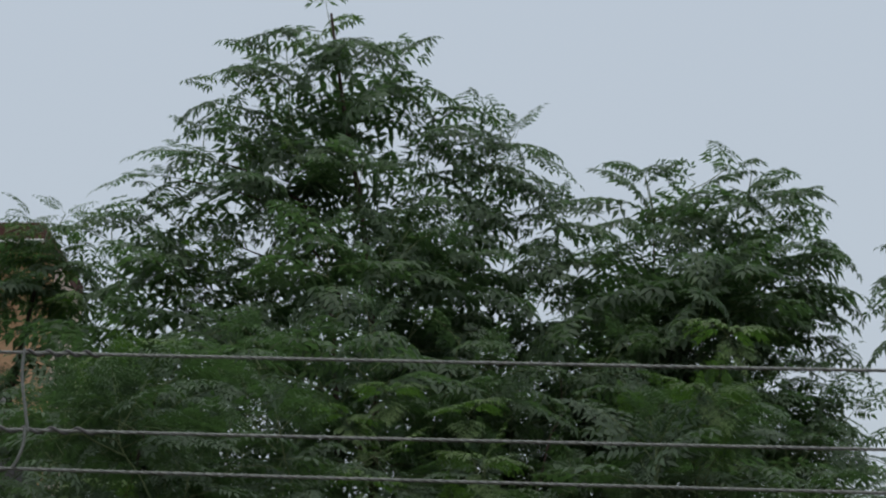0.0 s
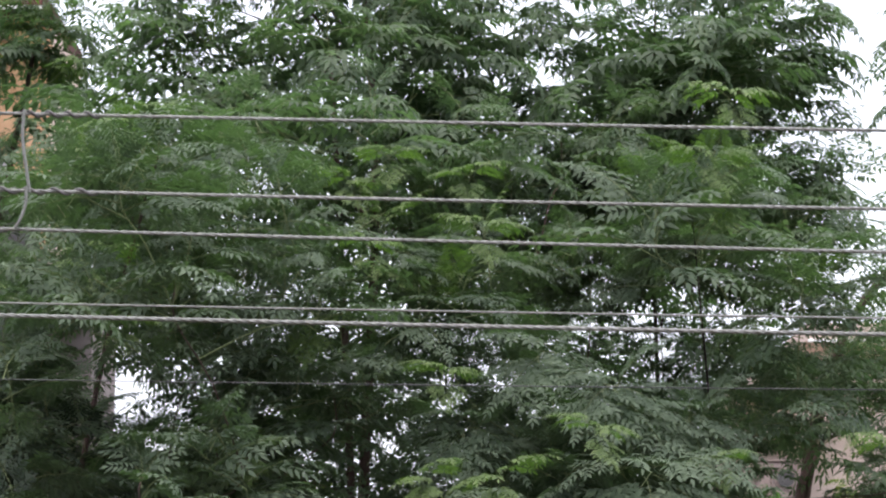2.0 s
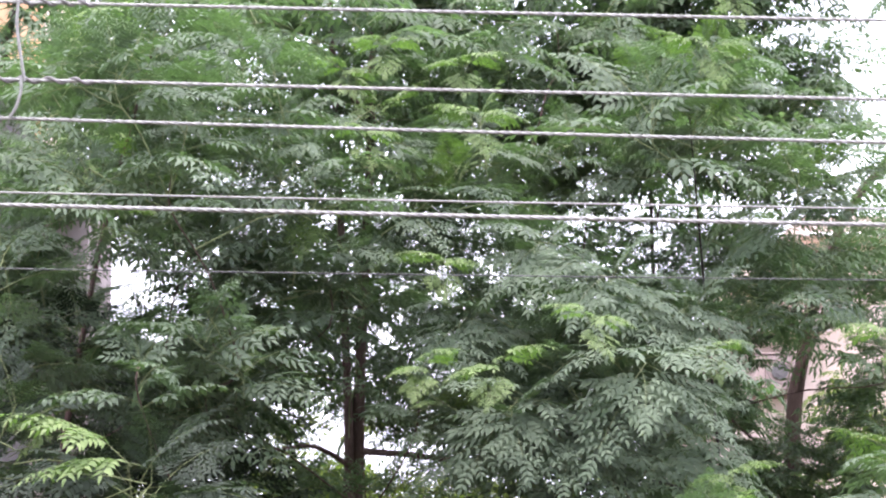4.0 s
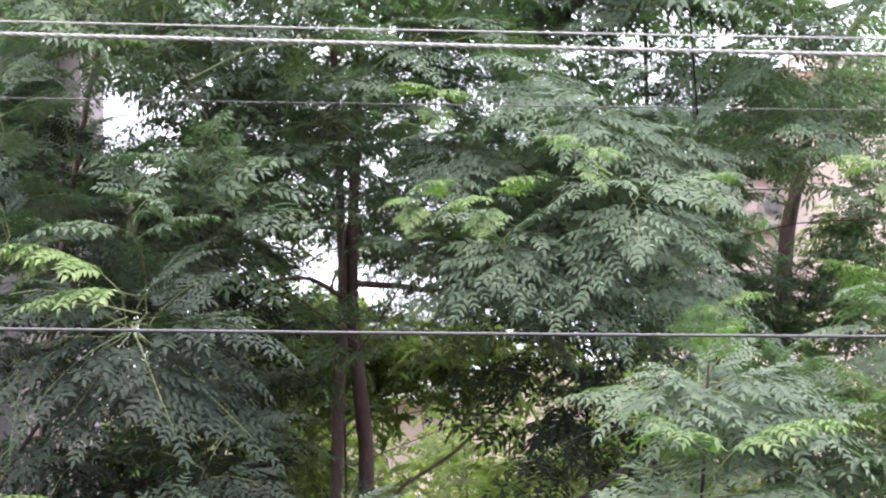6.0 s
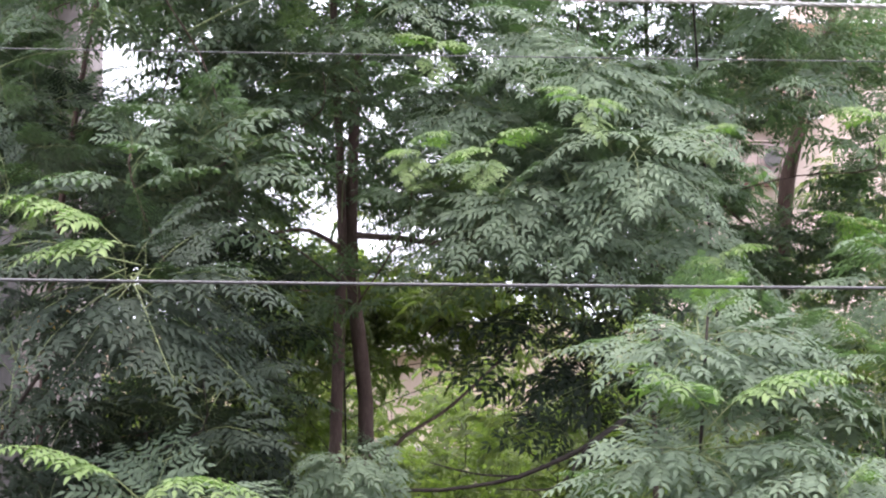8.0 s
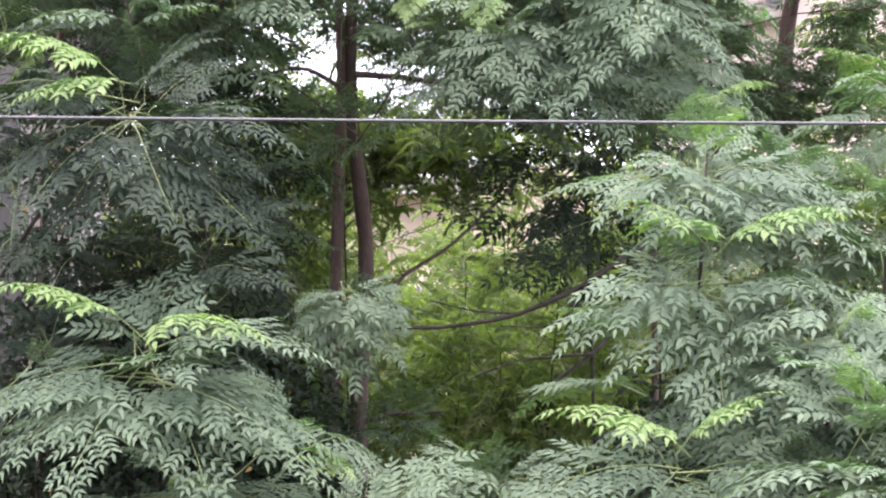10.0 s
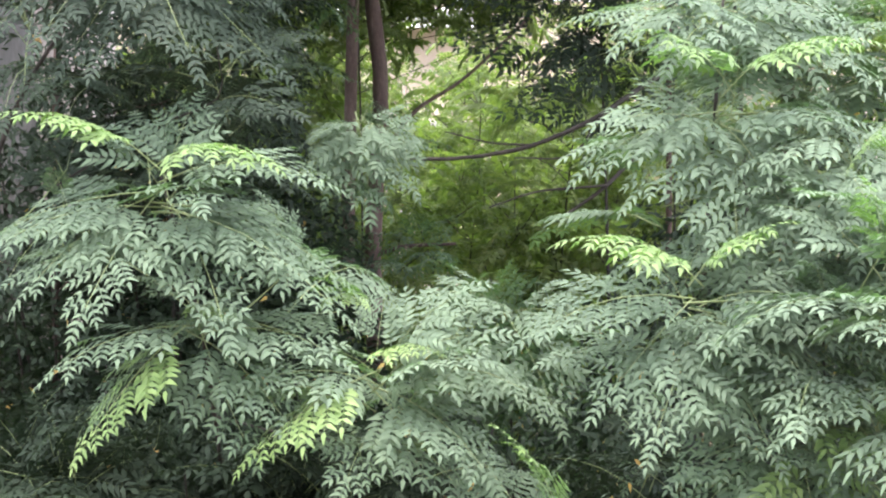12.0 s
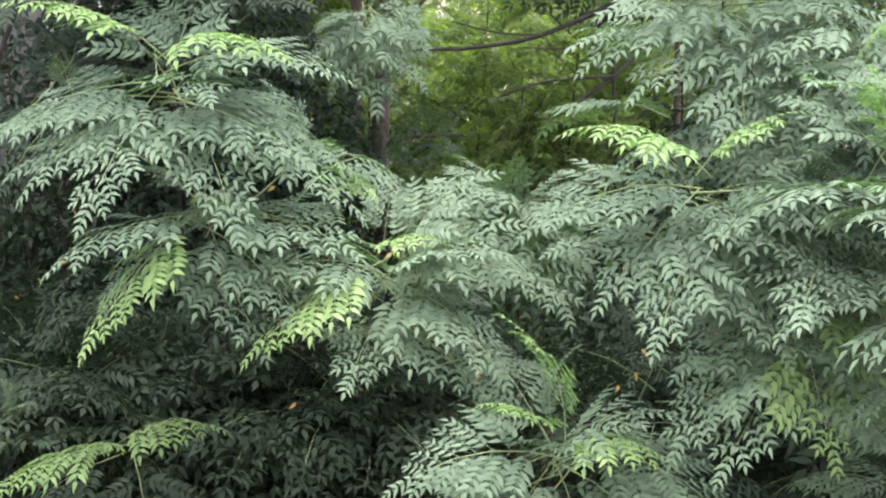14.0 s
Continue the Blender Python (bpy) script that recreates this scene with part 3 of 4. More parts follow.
main_tips += [(-1.0, 12.5, 5.55, 0.6, 0.2), (-0.75, 12.6, 6.0, 0.6, 0), (-0.2, 12.6, 6.1, 0.6, 0), (0.1, 12.6, 5.6, 0.6, 0), (0.4, 12.5, 5.4, 0.6, 0), (0.38, 12.5, 5.9, 0.65, 0), (-0.55, 12.7, 5.85, 0.55, 0), (-0.9, 13.0, 5.9, 0.6, 0), (-0.65, 13.1, 5.45, 0.5, 0), (-0.25, 13.0, 5.55, 0.5, 0), (0.05, 13.1, 6.1, 0.6, 0), (0.25, 13.0, 5.75, 0.55, 0), (0.55, 12.9, 5.7, 0.6, 0), (-1.2, 12.9, 5.8, 0.65, 0), (-0.75, 11.6, 4.8, 0.55, 0), (0.7, 12.4, 5.3, 0.7, 0)]
main_tips += [(-0.49, 11.2, 3.72, 0.5, 0), (-0.98, 11.2, 4.02, 0.5, 0), (-0.37, 11.2, 3.87, 0.5, 0), (-0.61, 11.2, 3.27, 0.5, 0), (-0.14, 11.2, 3.27, 0.5, 0)]
main_tips += [(-2.01, 12.3, 5.98, 0.5, 0.2), (-1.82, 12.3, 5.75, 0.5, 0.2), (-2.08, 12.3, 5.52, 0.5, 0.2), (-1.71, 12.3, 5.36, 0.5, 0.2), (-1.94, 12.3, 5.16, 0.5, 0.2)]
main_tips += [(0.15, 11.8, 5.45, 0.8, 0), (0.38, 11.8, 5.15, 0.75, 0), (0.3, 12.0, 5.8, 0.8, 0), (-0.05, 12.2, 5.8, 0.7, 0), (0.6, 11.9, 5.6, 0.75, 0), (-0.45, 11.4, 5.55, 0.5, 0), (-0.55, 11.4, 6.4, 0.6, 0), (-0.35, 11.3, 6.75, 0.6, 0), (-0.75, 11.4, 6.9, 0.6, 0), (-0.2, 11.4, 6.3, 0.55, 0), (-0.4, 11.3, 4.85, 0.55, 0), (-0.3, 11.5, 5.8, 0.5, 0), (-0.6, 11.4, 6.1, 0.55, 0)]
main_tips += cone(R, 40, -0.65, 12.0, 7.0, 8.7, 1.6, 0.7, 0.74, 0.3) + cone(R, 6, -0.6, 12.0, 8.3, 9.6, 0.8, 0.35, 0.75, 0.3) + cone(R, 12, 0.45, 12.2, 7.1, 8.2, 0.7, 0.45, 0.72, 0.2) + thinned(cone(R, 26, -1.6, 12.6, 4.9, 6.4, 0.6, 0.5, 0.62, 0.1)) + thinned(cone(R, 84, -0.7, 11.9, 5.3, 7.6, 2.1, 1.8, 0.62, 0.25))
main_tips += [(-1.32, 12, 9.35, 0.6, 0.4), (-1.42, 12, 9.02, 0.62, 0.4), (-1.75, 12, 8.62, 0.62, 0.5), (-1.95, 12, 8.45, 0.6, 0.2), (0.43, 12, 8.98, 0.55, 0.2), (0.25, 12, 8.82, 0.6, 0.1), (0.66, 12, 8.5, 0.62, 0.1), (0.15, 12, 9.15, 0.6, 0)]
main_tips += [(-0.85, 12.3, 7.7, 0.65, 0), (-0.3, 12.3, 7.6, 0.65, 0.1), (-0.6, 12.35, 7.95, 0.65, 0), (-0.15, 12.3, 8.0, 0.65, 0), (-1.0, 12.3, 8.1, 0.65, 0.2), (-0.55, 12.3, 8.35, 0.65, 0), (-0.5, 12.4, 7.35, 0.65, 0), (-0.9, 12.4, 7.3, 0.65, 0)]
main_tips += [(-0.75, 11.5, 8.3, 0.6, 0.2), (-0.35, 11.5, 8.1, 0.6, 0), (-0.55, 11.4, 7.8, 0.6, 0.1), (-0.15, 11.5, 7.7, 0.6, 0), (-0.95, 11.5, 7.8, 0.6, 0.2), (-0.2, 11.6, 8.5, 0.6, 0), (-0.6, 11.6, 8.75, 0.6, 0.2), (0.1, 11.6, 8.2, 0.6, 0), (-1.2, 11.5, 7.5, 0.6, 0.2)]
main_tips += [(-0.3, 12.5, 8.5, 0.65, 0), (0.1, 12.5, 8.3, 0.65, 0), (0.55, 12.3, 8.1, 0.65, 0), (0.7, 12.4, 7.9, 0.65, 0.2), (0.5, 12.4, 8.35, 0.6, 0), (-0.25, 13.0, 5.3, 0.3, 0), (-0.05, 13.0, 5.42, 0.3, 0), (-0.02, 12.4, 5.2, 0.4, 0), (-0.3, 12.2, 5.44, 0.42, 0), (-0.14, 12.1, 5.36, 0.4, 0), (0.1, 12.3, 5.02, 0.4, 0), (-0.1, 12.6, 5.42, 0.42, 0), (-0.95, 12.4, 5.35, 0.42, 0), (-0.8, 12.6, 5.6, 0.36, 0), (-0.7, 12.6, 5.02, 0.34, 0), (-1.0, 12.3, 5.05, 0.42, 0), (-0.22, 12.8, 5.0, 0.25, 0), (-0.33, 12.8, 5.45, 0.35, 0), (0.02, 12.6, 5.3, 0.34, 0)]
CLEAR = [(-0.9, -0.7, 5.38, 5.58), (-0.36, -0.12, 5.05, 5.28), (-2.1, -1.6, 5.9, 6.45)]
main_tips = [(*t[:3], t[3] * (0.84 if t[2] > 8.3 else 1.0), max(t[4], 0.75 if t[0] < -0.75 and t[2] > 7.9 else 0.3 if t[2] > 8 else 0)) for t in main_tips if not any(o[0] < t[0] < o[1] and o[2] < t[2] < o[3] for o in CLEAR)]
tree("tall young tree with two slender brown trunks and feathery crown", (-0.5, 12.0),
     [([(-0.35, 12.05, 0), (-0.38, 12, 1.8), (-0.42, 12, 3.1), (-0.37, 12, 4.0), (-0.43, 12, 4.65), (-0.46, 12, 5.1), (-0.42, 11.7, 5.95), (-0.375, 11.5, 7.0), (-0.446, 11.9, 8.22), (-0.59, 12, 9.1), (-0.68, 12, 9.75)], 0.06, 0.008),
      ([(-0.6, 11.9, 0), (-0.57, 11.9, 1.8), (-0.56, 11.9, 3.1), (-0.52, 11.9, 4.55), (-0.51, 11.9, 5.3), (-0.57, 11.2, 7.09), (-0.62, 11.2, 7.8)], 0.055, 0.01)],
     main_tips, 21, old=LEAF_CROWN, leaves=7, loose=46, sprays=[((-1.33, 11.9, 8.77), -0.40, -0.04, 0), ((-1.55, 11.9, 8.66), -0.34, -0.1, 0), ((-1.05, 11.9, 8.64), -0.63, -0.33, 0), ((-0.98, 11.9, 8.41), -0.59, -0.31, 0), ((-1.18, 11.9, 8.24), -0.58, -0.35, 0), ((-0.88, 11.9, 8.2), -0.55, -0.34, 0)],
     limbs=[([(-0.6, 12, 8.32), (-0.97, 12, 8.65), (-1.33, 11.9, 8.77)], 0.01, 0.004), ([(-0.6, 12, 8.23), (-1.09, 12, 8.56), (-1.55, 11.9, 8.66)], 0.01, 0.004), ([(-0.6, 12, 8.19), (-0.82, 12, 8.52), (-1.05, 11.9, 8.64)], 0.01, 0.004), ([(-0.6, 12, 7.96), (-0.79, 12, 8.29), (-0.98, 11.9, 8.41)], 0.01, 0.004), ([(-0.6, 12, 7.79), (-0.89, 12, 8.12), (-1.18, 11.9, 8.24)], 0.01, 0.004), ([(-0.6, 12, 7.75), (-0.74, 12, 8.08), (-0.88, 11.9, 8.2)], 0.01, 0.004), ([(-0.46, 12, 5.08), (-0.2, 11.9, 5.06), (0.2, 11.8, 5.02), (0.5, 11.7, 5.1)], 0.022, 0.008), ([(-0.5, 11.9, 5.0), (-0.7, 11.8, 5.1), (-0.95, 11.7, 5.07)], 0.016, 0.007),
                                     ([(-0.4, 12, 3.6), (-0.2, 12.2, 3.9), (0.1, 12.3, 4.1), (0.48, 12.4, 4.45)], 0.014, 0.009), ([(-0.45, 12, 7.05), (-0.7, 11.8, 7.25), (-1.1, 11.6, 7.5)], 0.014, 0.006), ([(-0.42, 12, 3.1), (-0.25, 11.9, 3.17), (0.05, 11.8, 3.2)], 0.014, 0.009)], group="tall trees")
right_tips = [(1.2, 11.8, 5.6, 0.7, 0), (0.45, 12.3, 6.25, 0.6, 0), (0.6, 12.2, 6.6, 0.6, 0.2), (1.35, 11.8, 5.85, 0.55, 0), (1.15, 11.8, 5.2, 0.6, 0), (1.25, 12.5, 8.88, 0.75, 0.3), (1.55, 12.4, 8.8, 0.75, 0.4), (1.9, 12.4, 8.88, 0.7, 0.2), (1.0, 12.4, 8.55, 0.85, 0.3), (2.0, 12.4, 8.3, 0.85, 0.3), (0.95, 12.4, 8.15, 0.85, 0.1), (2.05, 12.4, 7.8, 0.6, 0.2), (2.1, 12.4, 7.3, 0.65, 0.3)]
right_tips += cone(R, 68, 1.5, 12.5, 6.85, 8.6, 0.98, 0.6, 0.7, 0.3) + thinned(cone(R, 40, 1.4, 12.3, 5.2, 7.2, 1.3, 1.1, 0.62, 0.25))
right_tips += [(1.25, 12.4, 8.82, 0.6, 0.3), (2.0, 12.4, 8.82, 0.58, 0.2), (2.15, 12.4, 8.45, 0.62, 0.4), (2.2, 12.4, 8.05, 0.55, 0.2)]
right_tips += [(0.8, 12.6, 6.2, 0.42, 0), (0.95, 12.9, 6.35, 0.42, 0), (1.08, 12.7, 6.12, 0.42, 0), (1.2, 13.0, 6.3, 0.42, 0), (1.35, 12.7, 6.2, 0.4, 0), (1.5, 13.0, 6.35, 0.42, 0), (1.05, 12.8, 6.55, 0.4, 0), (1.3, 12.6, 6.55, 0.4, 0), (1.6, 12.8, 6.55, 0.42, 0), (0.85, 12.8, 6.55, 0.42, 0), (1.65, 12.9, 6.1, 0.4, 0), (1.2, 12.8, 5.95, 0.42, 0), (1.45, 12.8, 6.15, 0.4, 0), (1.55, 12.6, 6.32, 0.4, 0), (1.35, 12.6, 6.38, 0.36, 0)]
right_tips = [(*t[:4], max(t[4], 0.4 if t[2] > 8.1 else 0)) for t in right_tips] + [(2.15, 12.4, 8.72, 0.62, 0.4), (2.25, 12.4, 8.35, 0.55, 0.3), (1.75, 12.4, 8.9, 0.6, 0.4)]
tree("tall young tree with dense dark feathery foliage", (1.3, 13.3),
     [([(1.5, 14.4, 0), (1.5, 14.3, 3), (1.42, 13.9, 5.5), (1.3, 13.0, 7.3), (1.3, 12.5, 8.6)], 0.028, 0.004)], right_tips, 22, old=LEAF_CROWN, leaves=6, loose=46, group="tall trees")
edge_tips = [(2.25, 13.3, 5.25, 0.55, 0), (2.4, 13.3, 5.05, 0.6, 0), (2.1, 13.3, 5.1, 0.55, 0.2), (3.3, 14, 8.85, 0.6, 0.2), (3.22, 13.9, 8.5, 0.6, 0.2), (3.35, 13.9, 8.15, 0.65, 0.2), (3.22, 13.9, 7.75, 0.6, 0.2), (3.35, 13.9, 7.35, 0.65, 0.2), (2.95, 13.6, 6.35, 0.8, 0.2), (2.85, 13.5, 5.6, 0.6, 0.3), (1.9, 13.4, 4.95, 0.6, 0.1), (1.7, 13.2, 5.9, 0.6, 0.1), (1.95, 13.3, 6.4, 0.6, 0.1), (2.12, 13.2, 5.2, 0.45, 0.3), (1.95, 13.2, 5.0, 0.5, 0), (1.85, 13.2, 5.75, 0.4, 0.2), (2.25, 13.2, 6.15, 0.45, 0), (2.78, 13.0, 5.55, 0.65, 0.5), (2.55, 13.0, 5.4, 0.55, 0.2), (2.7, 13.1, 6.2, 0.55, 0.1), (2.5, 13.3, 5.2, 0.5, 0.3), (2.75, 13.3, 5.0, 0.55, 0.3), (1.8, 13.2, 5.2, 0.7, 0), (2.2, 13.2, 4.75, 0.7, 0), (2.55, 13.2, 4.7, 0.7, 0.2), (2.85, 13.2, 5.3, 0.7, 0.4), (1.75, 13.4, 5.55, 0.5, 0), (1.6, 13.3, 6.2, 0.55, 0.1), (2.45, 13.4, 4.95, 0.6, 0), (2.05, 13.6, 4.85, 0.6, 0), (1.55, 13.2, 5.0, 0.6, 0)] + cone(R, 34, 4.15, 14, 6.4, 8.9, 0.75, 0.4, 0.7, 0.3) + [(3.25, 13.6, 6.7, 0.8, 0.4), (3.0, 13.6, 6.8, 0.6, 0.3)]
edge_tips += [(1.75, 12.9, 6.2, 0.45, 0), (1.95, 13, 6.3, 0.5, 0), (2.12, 12.9, 6.1, 0.5, 0), (2.3, 13, 6.25, 0.5, 0.2), (2.42, 13, 6.05, 0.42, 0), (2.0, 13, 5.98, 0.42, 0), (2.2, 13.1, 5.92, 0.36, 0), (1.85, 13.1, 5.88, 0.36, 0), (2.5, 13.1, 6.35, 0.5, 0.3), (2.65, 13.1, 6.5, 0.5, 0), (1.65, 12.9, 5.45, 0.36, 0.3), (1.8, 12.9, 5.3, 0.36, 0), (2.62, 12.9, 5.75, 0.34, 0), (2.5, 12.9, 5.25, 0.36, 0), (2.75, 12.8, 5.8, 0.4, 0.3), (2.65, 13.2, 6.1, 0.3, 0)]
tree("leaning tree with forked brown trunk and feathery crown", (2.25, 14),
     [([(2.2, 14, 0), (2.24, 14, 3.5), (2.32, 14, 5.3), (2.39, 14, 5.75), (2.46, 14, 6.1), (2.75, 14, 6.8), (3.35, 14, 7.5), (3.7, 14, 8.3), (3.8, 14, 9.0)], 0.066, 0.01),
      ([(2.36, 13.97, 5.55), (2.4, 13.9, 5.75), (2.473, 13.9, 5.92), (2.575, 13.9, 6.1), (2.69, 13.9, 6.26), (2.95, 13.8, 6.7)], 0.017, 0.008)],
     edge_tips, 23, old=LEAF_CROWN, leaves=9, loose=46, limbs=[([(2.49, 13.9, 5.94), (2.65, 13.9, 5.98), (2.83, 13.9, 5.96)], 0.011, 0.006), ([(1.55, 13, 5.52), (1.61, 13, 5.46), (1.82, 13, 5.27), (2.1, 13.4, 5.1)], 0.008, 0.008)], bark=BARK, group="tall trees")
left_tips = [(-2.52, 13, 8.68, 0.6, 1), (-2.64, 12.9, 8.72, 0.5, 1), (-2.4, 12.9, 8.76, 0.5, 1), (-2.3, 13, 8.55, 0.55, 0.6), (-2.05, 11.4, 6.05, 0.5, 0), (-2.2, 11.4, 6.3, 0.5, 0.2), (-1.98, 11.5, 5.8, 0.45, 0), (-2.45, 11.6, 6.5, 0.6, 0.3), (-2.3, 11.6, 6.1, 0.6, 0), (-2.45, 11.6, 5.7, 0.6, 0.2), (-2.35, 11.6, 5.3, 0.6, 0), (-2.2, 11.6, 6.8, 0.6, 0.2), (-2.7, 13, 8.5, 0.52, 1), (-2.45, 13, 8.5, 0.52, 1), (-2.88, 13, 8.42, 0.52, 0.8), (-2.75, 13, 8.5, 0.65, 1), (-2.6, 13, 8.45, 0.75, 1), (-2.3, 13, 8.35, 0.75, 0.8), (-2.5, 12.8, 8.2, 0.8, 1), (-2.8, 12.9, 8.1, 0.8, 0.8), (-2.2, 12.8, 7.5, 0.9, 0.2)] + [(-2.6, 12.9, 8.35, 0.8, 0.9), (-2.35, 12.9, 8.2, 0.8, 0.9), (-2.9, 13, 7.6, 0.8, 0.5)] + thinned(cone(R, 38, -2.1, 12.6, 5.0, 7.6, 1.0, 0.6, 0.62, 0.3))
left_tips = [t for t in left_tips if not (-2.95 < t[0] < -2.5 and 7.75 < t[2] < 8.38)]
tree("young tree with bright green crown before a house", (-3.3, 13), [([(-3.35, 13, 0), (-3.25, 13, 4), (-2.8, 13, 7), (-2.55, 13, 8.5)], 0.055, 0.01)], left_tips, 24, old=LEAF_CROWN, leaves=7, loose=46, group="tall trees")

# ---- nearer young trees ----
def fresh_shoot(x, y, z, size=1.0):
    """Two or three light young leaves that nod from a shoot's tip."""
    turn = math.sin(37 * x + 11 * z)
    return crown_leaves((x, y, z), (-0.17 * size, 0.03 + 0.05 * turn, 1, 0.1, 55), (0.17 * size, 0.05 - 0.05 * turn, 1, 0.1, 60), (0.06 * turn, -0.12 * size, 1, 0.1, 40))


mid_tips = [(-1.36, 10, 7.1, 0.68, 0.9), (-1.6, 10, 6.9, 0.68, 0.9), (-0.29, 10.2, 6.7, 0.56, 1), (-0.91, 10, 6.45, 0.6, 0.5), (-1.34, 9.9, 6.3, 0.6, 1), (-1.75, 9.8, 6.45, 0.6, 0.9), (-1.09, 9.9, 6.15, 0.56, 0.9),
            (-0.12, 10, 6.3, 0.56, 1), (0.09, 10, 6.35, 0.56, 0.9), (-0.68, 9.8, 5.95, 0.6, 0.9), (-0.36, 9.9, 5.85, 0.6, 0.6), (-0.95, 9.9, 5.35, 0.48, 0.9)]
mid_tips += [(-0.95, 10.5, 4.4, 0.6, 0), (-1.35, 10.4, 4.25, 0.6, 0), (-1.0, 10.6, 4.0, 0.55, 0), (-1.1, 10.4, 3.85, 0.55, 0), (-0.97, 10.6, 4.55, 0.5, 0)]
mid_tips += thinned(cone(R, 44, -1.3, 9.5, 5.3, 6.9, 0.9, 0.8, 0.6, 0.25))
tree("slender tree with fresh light green shoot tips", (-2.0, 10.9), [([(-2.05, 11.0, 0), (-2.0, 10.9, 4), (-1.75, 10.6, 5.8), (-1.4, 10.2, 7.0)], 0.028, 0.007)], mid_tips, 31, fine_share=0.5, leaves=7, loose=46,
     sprays=fresh_shoot(-1.44, 9.6, 6.02) + fresh_shoot(-0.86, 9.6, 5.47) + fresh_shoot(-0.6, 9.6, 6.02, 1.2) + fresh_shoot(-0.35, 9.6, 6.38) + fresh_shoot(-0.26, 9.9, 6.86) + fresh_shoot(-0.45, 9.9, 6.74) + fresh_shoot(-1.6, 9.7, 6.32, 1.2) + fresh_shoot(-1.47, 9.9, 7.03, 1.3) + fresh_shoot(-1.72, 9.5, 5.1), group="young trees")
mid_right = [(1.32, 10.3, 7.0, 0.64, 1), (1.26, 10.2, 6.7, 0.64, 1), (0.99, 10.3, 6.9, 0.6, 0.8), (0.2, 10.4, 6.65, 0.6, 0.9), (0.23, 9.7, 5.25, 0.56, 1), (-0.04, 9.7, 5.25, 0.44, 1), (1.75, 10.2, 6.4, 0.68, 0.9), (1.95, 10.2, 6.5, 0.68, 0.3), (0.5, 9.6, 5.5, 0.68, 0.2), (0.75, 9.7, 5.6, 0.68, 0.2)]
mid_right += [(1.1, 9.9, 5.3, 0.45, 0), (1.15, 9.9, 5.65, 0.45, 0)]
mid_right += [(0.08, 10.2, 5.83, 0.55, 0), (0.29, 10.2, 5.97, 0.55, 0), (0.36, 10.1, 5.62, 0.6, 0), (-0.04, 10.3, 6.05, 0.5, 0.3), (0.21, 10.3, 6.24, 0.55, 0.2), (0.5, 10.0, 5.8, 0.55, 0), (0.6, 9.9, 5.45, 0.6, 0), (0.86, 9.8, 5.42, 0.65, 0.1), (0.35, 9.7, 5.2, 0.6, 0), (0.68, 9.8, 5.57, 0.5, 0.7)]
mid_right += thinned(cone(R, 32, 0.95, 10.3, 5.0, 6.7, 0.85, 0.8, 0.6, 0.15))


def hanging_shoot(x, y, z, size=1.0):
    """Old leaves that hang from a shoot towards the light over the road."""
    sway = [0.1 * math.sin(23 * x + 31 * z + 2.3 * k) for k in range(6)]
    return crown_leaves((x, y, z), *[(a * size * (1 + 1.5 * w), (b + w) * size, 0, c * size, d) for (a, b, c, d), w in zip(((-0.3, -0.06, 0.2, 45), (0.32, -0.1, 0.2, 45), (-0.16, -0.3, 0.25, 30), (0.17, -0.32, 0.25, 30), (0.02, -0.2, 0.32, 40), (0.2, 0.14, 0.05, 50)), sway)])


# dark masses between the trees: their shade is in the leaf colour
tree("slender tree with green foliage coloured as in shade", (-1.2, 11.2), [([(-1.5, 11.3, 0), (-1.4, 11.2, 2.5), (-1.2, 10.8, 4.9)], 0.014, 0.005)],
     [(-1.5, 10.5, 4.75, 0.7, 0), (-1.2, 10.5, 4.55, 0.7, 0), (-0.95, 10.6, 4.85, 0.65, 0), (-0.98, 10.7, 4.6, 0.6, 0), (-1.35, 10.6, 4.2, 0.7, 0), (-0.95, 10.6, 4.2, 0.65, 0), (-1.75, 10.5, 4.4, 0.7, 0), (-0.95, 10.8, 4.2, 0.5, 0), (-1.6, 10.6, 5.05, 0.65, 0), (-1.15, 10.6, 5.0, 0.6, 0), (-1.1, 10.7, 3.85, 0.6, 0), (-1.6, 10.6, 3.95, 0.65, 0)], 38, old=LEAF_SHADED, leaves=9, loose=60, bark=BARK_SHADED, group="young trees")
tree("slender tree with green foliage coloured as in shade", (0.75, 10.9), [([(0.85, 11.0, 0), (0.85, 10.9, 2.5), (0.75, 10.7, 4.9)], 0.014, 0.005)],
     [(0.6, 10.4, 4.75, 0.65, 0), (0.8, 10.4, 4.45, 0.65, 0), (0.5, 10.5, 4.5, 0.55, 0), (0.75, 10.5, 4.95, 0.6, 0), (0.95, 10.4, 4.2, 0.6, 0), (0.7, 10.6, 4.15, 0.55, 0), (0.9, 10.4, 4.75, 0.6, 0)], 37, old=LEAF_SHADED, leaves=8, loose=60, bark=BARK_SHADED, group="young trees")
